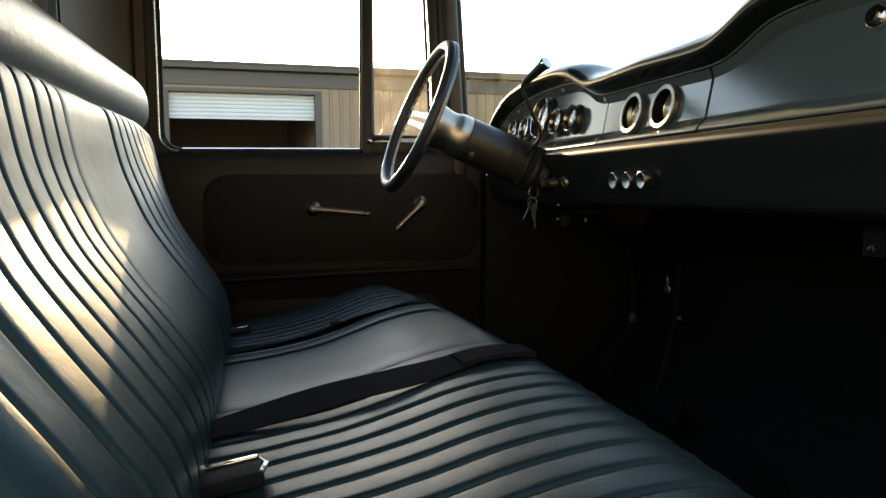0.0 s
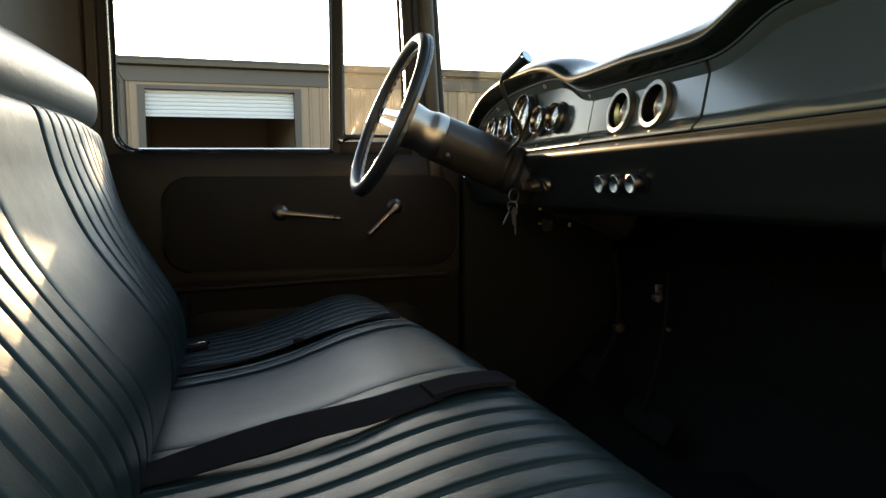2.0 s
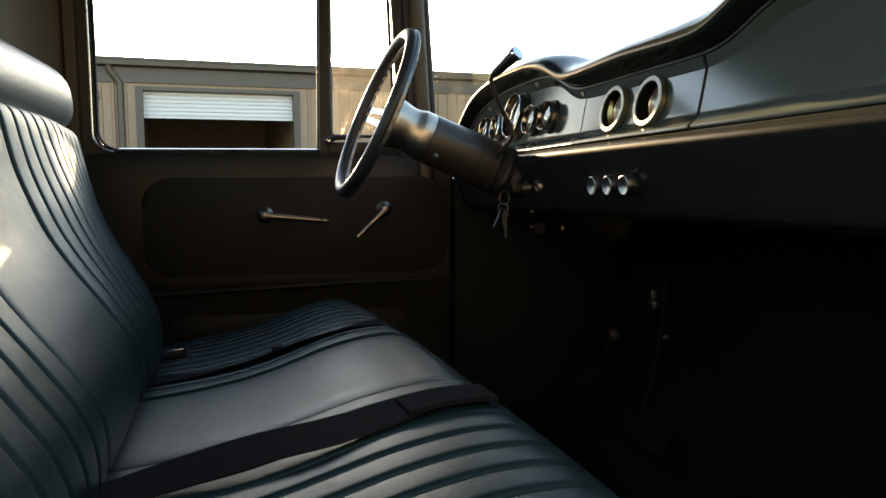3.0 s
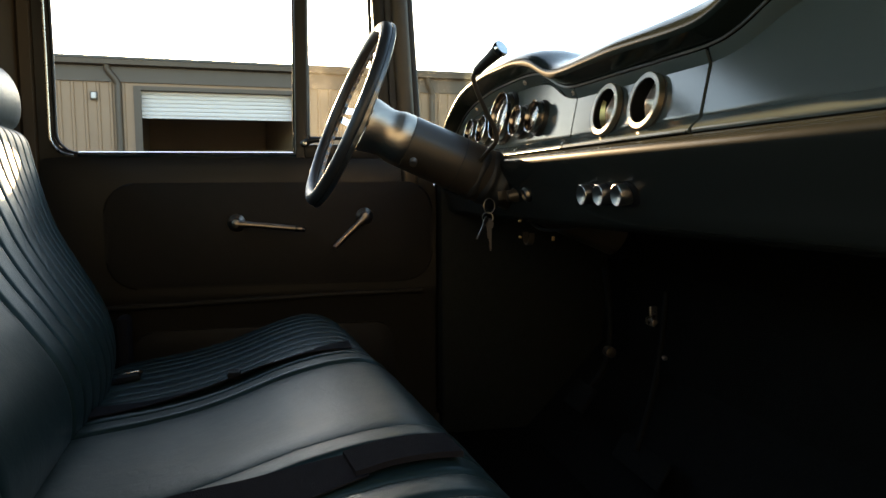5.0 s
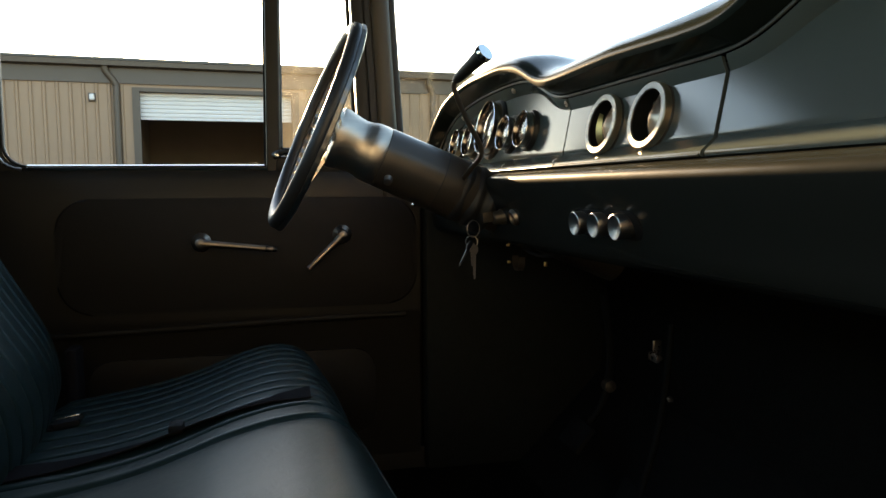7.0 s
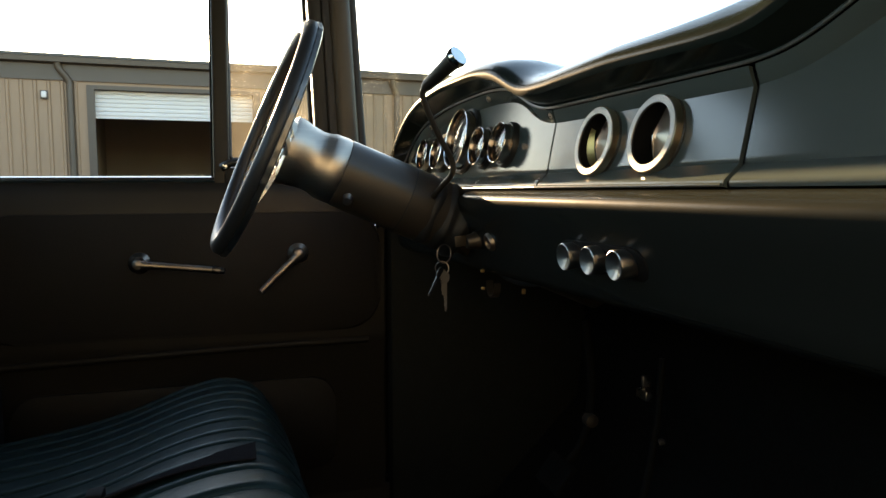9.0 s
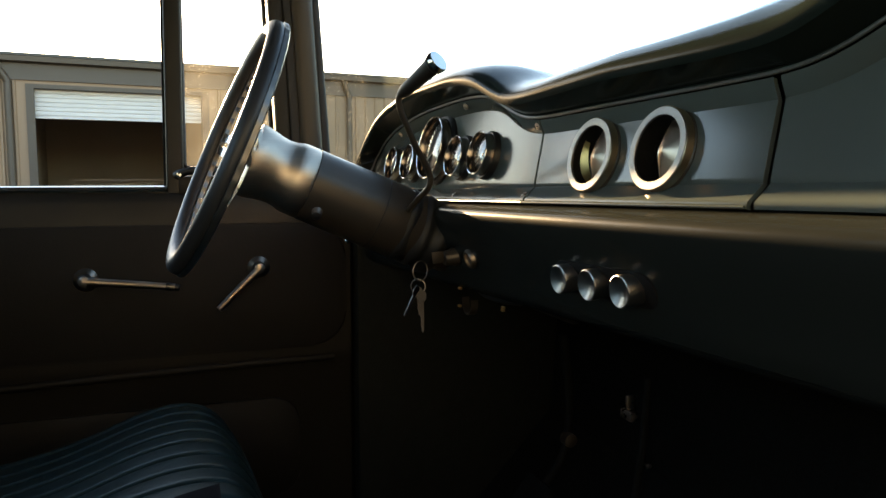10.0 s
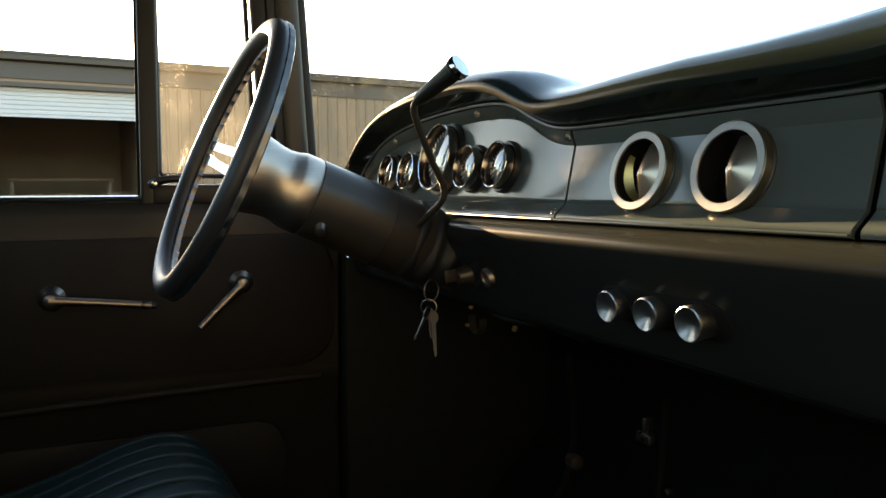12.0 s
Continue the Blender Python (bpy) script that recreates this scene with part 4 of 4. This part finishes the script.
BACK = [(-0.170, 0.800), (-0.142, 0.865), (-0.136, 0.920), (-0.150, 0.970), (-0.184, 1.022), (-0.222, 1.074), (-0.256, 1.126), (-0.277, 1.172), (-0.291, 1.215), (-0.300, 1.260), (-0.307, 1.297), (-0.318, 1.314), (-0.345, 1.322)]
BACK_END = [(-0.225, 0.800), (-0.200, 0.855), (-0.200, 0.908), (-0.217, 0.970), (-0.240, 1.020), (-0.264, 1.066), (-0.284, 1.106), (-0.300, 1.150), (-0.312, 1.195), (-0.322, 1.240), (-0.331, 1.283), (-0.340, 1.302), (-0.355, 1.312)]


def even(prof, n):
    p = smooth_path([(x, 0, z) for x, z in prof], 12)
    d = [0.0]
    for a, b in zip(p, p[1:]):
        d.append(d[-1] + (b - a).length)
    out = []
    for s in span(0, d[-1], n):
        out.append((float(np.interp(s, d, [q.x for q in p])), float(np.interp(s, d, [q.z for q in p]))))
    return out


def normals(prof, flip):
    out = []
    for i in range(len(prof)):
        a, b = prof[max(i - 1, 0)], prof[min(i + 1, len(prof) - 1)]
        t = Vector((b[0] - a[0], 0, b[1] - a[1])).normalized()
        out.append(Vector((-t.z, 0, t.x)) * flip)
    return out


def pleat(f, flat):
    u = abs(2 * f - 1)
    v = max(0.0, (u - flat) / (1 - flat))
    return 0.05 * (1 - u * u) + 0.95 * math.sqrt(max(0.0, 1 - v ** 2.4))


def upholstery(name, mid, end, flip, y0, y1, count, depth, label, end0=0.0, end1=0.0, flat=0.60):
    """A padded cover from y0 to y1 that passes from the profile mid to the profile end, sewn into count rolls; end0, end1: how far the outer rims are rounded off."""
    pm, pe = even(mid, 72), even(end, 72)
    rows = []
    per = 18 if count > 1 else 40
    for k in range(count * per + 1):
        roll, j = divmod(k, per)
        g = 0.5 - 0.5 * math.cos(math.pi * j / per)
        y = y0 + (y1 - y0) * (roll + g) / count
        h = depth * pleat(g, flat)
        pr = seat_profile(pm, pe, y)
        nn = normals(pr, flip)
        drop = 0.0
        for rim, edge in ((end0, y0), (end1, y1)):
            if rim and abs(y - edge) < rim:
                drop += rim * 0.55 * (1 - math.sqrt(max(0.0, 1 - (1 - abs(y - edge) / rim) ** 2)))
        row = []
        for i, ((px, pz), n) in enumerate(zip(pr, nn)):
            fade = min(1.0, i / 4, (len(pr) - 1 - i) / 4)
            q = Vector((px, y, pz)) + n * ((h - depth * 0.95) * fade - drop)
            q += n * (0.0020 * noise.noise(q * 7.0) + 0.00022 * noise.noise(Vector((q.x * 50, q.y * 22, q.z * 20 + q.y * 30)))) * fade
            row.append(q)
        rows.append(row)
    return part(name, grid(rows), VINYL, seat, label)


SEAT_MID = -0.1325
C0, C1 = -0.295, 0.002            # seams of the cushion's middle section
K0, K1 = -0.305, 0.0               # the same on the backrest
S0, S1 = C0 - 0.6045, 0.62
B0, B1 = K0 - 0.580, 0.605


def seat_profile(pm, pe, y):
    back = pm[-1][0] < 0
    w = min(1.0, (abs(y - SEAT_MID) / (S1 - SEAT_MID)) ** 2.6) * (1.0 if y > SEAT_MID else 0.0 if back else 0.5)
    push = 0.085 * max(0.0, 0.10 - y)
    lean = 0.017 * max(0.0, min(1.0, (0.62 - y) / 0.35)) + 0.050 * max(0.0, -y)
    out = []
    for a, b in zip(pm, pe):
        x, z = a[0] * (1 - w) + b[0] * w, a[1] * (1 - w) + b[1] * w
        if back:
            bulge = -0.0065 / (1 + math.exp((y + 0.773) / 0.005)) + 0.013 * math.exp(-((y - 0.2) / 0.2) ** 2 - ((z - 1.16) / 0.09) ** 2)
            out.append((x + lean + bulge, z))
        else:
            out.append((x + push * max(0.0, min(1.0, x / 0.25)), z + 0.009 * max(0.0, min(1.0, (0.25 - y) / 0.25)) - 0.016 * y))
    return out


upholstery("cushion_driver", CUSH, CUSH_END, 1, C1 + 0.002, S1, 11, 0.0170, "pleated vinyl cushion section", 0, 0.05, 0.64)
upholstery("cushion_middle", CUSH, CUSH_END, 1, C0, C1, 1, 0.006, "smooth vinyl middle section")
upholstery("cushion_passenger", CUSH, CUSH_END, 1, S0, C0 - 0.002, 13, 0.0230, "pleated vinyl cushion section", 0.05, 0, 0.66)
upholstery("back_driver", BACK, BACK_END, -1, K1 + 0.002, B1, 11, 0.0150, "pleated vinyl backrest section", 0, 0.05, 0.70)
upholstery("back_middle", BACK, BACK_END, -1, K0, K1, 1, 0.006, "smooth vinyl backrest middle", flat=0.85)
upholstery("back_passenger", BACK, BACK_END, -1, B0, K0 - 0.002, 10, 0.0190, "pleated vinyl backrest section", 0.05, 0, 0.74)
# padded roll along the top of the backrest
rows = []
for f in span(0, 1, 61):
    y = B0 + (B1 - B0) * f
    e = min(f, 1 - f) * (B1 - B0)
    s = math.sqrt(max(0.02, 1 - (1 - min(1, e / 0.12)) ** 2))
    ring = []
    for a in span(0, 2 * math.pi, 33)[:-1]:
        rx, rz = 0.072 * s, 0.071 * s
        cx, cz = -0.392 + 0.017 * max(0.0, min(1.0, (0.6 - y) / 0.6)) + 0.050 * max(0.0, -y), 1.298 + 0.071 * (0.40 + 0.60 * s)
        ring.append((cx + rx * math.copysign(abs(math.cos(a)) ** 0.85, math.cos(a)) + 0.008 * math.sin(a) * -1, y, cz + rz * math.copysign(abs(math.sin(a)) ** 0.85, math.sin(a))))
    rows.append(ring)
part("top_roll", grid(rows, closed_v=True, caps=True), ROLL, seat, "smooth padded vinyl top roll, paled for its sky sheen")
part("back_shell", solid([[(-0.36, y, 1.31), (-0.40, y, 1.20), (-0.36, y, 0.9), (-0.30, y, 0.66)] for y in (B0 + 0.02, B1 - 0.02)], (-0.05, 0, 0)), BLACK, seat)
part("frame", box(-0.26, 0.26, S0 + 0.05, S1 - 0.05, FLOOR, 0.78, 0.02), BLACK, seat)
for y0, k0 in ((C1, K1), (C0, K0)):
    pr = seat_profile(even(CUSH, 60), even(CUSH_END, 60), y0)[3:]
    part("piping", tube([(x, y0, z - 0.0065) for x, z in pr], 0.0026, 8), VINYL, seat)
    pr = seat_profile(even(BACK, 60), even(BACK_END, 60), k0)[:-3]
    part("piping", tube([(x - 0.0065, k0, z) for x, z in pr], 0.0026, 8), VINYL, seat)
welt = []
for y in span(S0 + 0.05, S1 - 0.04, 40):
    x, z = max(seat_profile(even(CUSH, 60), even(CUSH_END, 60), y), key=lambda p: p[0] + 0.45 * p[1])
    welt.append((x - 0.001, y, z))
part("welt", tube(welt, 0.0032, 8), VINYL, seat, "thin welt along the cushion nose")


def cush_z(x, y):
    pr = [p for p in seat_profile(CUSH, CUSH_END, y) if p[1] > 0.83]
    return float(np.interp(x, [p[0] for p in pr], [p[1] for p in pr]))


def strap(pts, width, thick=0.0016, tilt=0.0):
    """A flat webbing strap along points (x, y, lift over the cushion)."""
    p = smooth_path([(x, y, cush_z(x, y) + 0.003 + l) for x, y, l in pts], 8)
    rows = []
    for i, q in enumerate(p):
        t = (p[min(i + 1, len(p) - 1)] - p[max(i - 1, 0)])
        s = Vector((-t.y, t.x, 0)).normalized() * width / 2
        up = Vector((0, 0, tilt * math.sin(math.pi * i / (len(p) - 1))))
        rows.append([q - s, q + s + up, q + s + up + Vector((0, 0, thick)), q - s + Vector((0, 0, thick))])
    return grid(rows, closed_v=True, caps=True)


def belt(pts, lap, tilt, label):
    b = thing("seat_belt", label, "seat belt", "lap belts on the bench")
    part("strap", strap(pts, 0.054, tilt=tilt), WEB, b, "black webbing strap")
    if lap:
        part("folded_end", strap(lap, 0.05, 0.0055), WEB, b, "folded stitched strap end")
    return b


b1 = belt([(-0.13, -0.392, 0.001), (-0.05, -0.390, 0.003), (0.05, -0.394, 0.006), (0.13, -0.412, 0.006), (0.215, -0.400, 0.003)], [(0.205, -0.400, 0.004), (0.235, -0.396, 0.004), (0.262, -0.394, 0.003), (0.285, -0.392, 0.003), (0.303, -0.390, 0.004)], 0.016, "black lap belt lying along the seat cushion")
part("tongue", box(-0.024, 0.024, -0.014, 0.014, -0.001, 0.001, 0.0008, m=Matrix.Translation((0.318, -0.392, 0.940)) @ Matrix.Rotation(radians(62), 4, 'Y') @ Matrix.Rotation(radians(90), 4, 'Z')), WORN, b1, "flat metal tongue")
b2 = belt([(-0.13, 0.110, 0.001), (-0.05, 0.112, 0.003), (0.04, 0.115, 0.006), (0.13, 0.108, 0.006), (0.20, 0.105, 0.003), (0.255, 0.105, 0.003)], None, -0.014, "black lap belt on its edge along the cushion")
part("adjuster", box(0.068, 0.087, 0.106, 0.132, cush_z(0.077, 0.12) + 0.002, cush_z(0.077, 0.12) + 0.014, 0.003), MATTE, b2, "black strap adjuster")


def buckle(x, y, rot, label, size=1.0, cover=CHROME):
    z = cush_z(x, y) + 0.003
    b = thing("belt_buckle", label, "buckle", "lap belt buckles")
    m = Matrix.Translation((x, y, z)) @ Matrix.Rotation(radians(rot), 4, 'Z') @ Matrix.Rotation(radians(-9), 4, 'Y') @ Matrix.Scale(size, 4)
    part("case", box(-0.032, 0.032, -0.024, 0.024, 0, 0.015, 0.003, m=m), MATTE, b, "black buckle case")
    part("cover", box(-0.030, 0.028, 0.014, 0.0225, 0.0152, 0.0175, 0.001, m=m), cover, b, "bright buckle cover")
    part("lip", tube([m @ Vector((0.030, -0.020, 0.012)), m @ Vector((0.036, 0.0, 0.013)), m @ Vector((0.030, 0.020, 0.012))], 0.003, 8), CHROME, b)
    part("strap_end", box(-0.10, -0.030, -0.023, 0.023, 0.002, 0.005, 0.001, m=m), WEB, b, "black webbing")


buckle(-0.062, -0.566, 4, "chrome-faced lap belt buckle by the backrest")
buckle(-0.118, 0.350, 4, "chrome-edged lap belt buckle tucked by the backrest", 0.62, WORN)
rt = thing("belt_retractor", "dark belt sleeve standing behind the cushion end", "belt sleeve")
part("sleeve", box(-0.19, -0.165, 0.600, 0.655, 0.74, 0.925, 0.008), WEB, rt)


# each thing's empty stands at the middle of its base
bpy.context.view_layer.update()
for ob in [o for o in scene.objects if o.type == 'EMPTY' and o.parent is None]:
    pts = [c.matrix_world @ Vector(b) for c in ob.children_recursive for b in c.bound_box]
    if pts:
        base = Vector(((min(p.x for p in pts) + max(p.x for p in pts)) / 2, (min(p.y for p in pts) + max(p.y for p in pts)) / 2, min(p.z for p in pts)))
        ob.location = base
        for c in ob.children:
            c.matrix_parent_inverse = Matrix.Translation(-base)
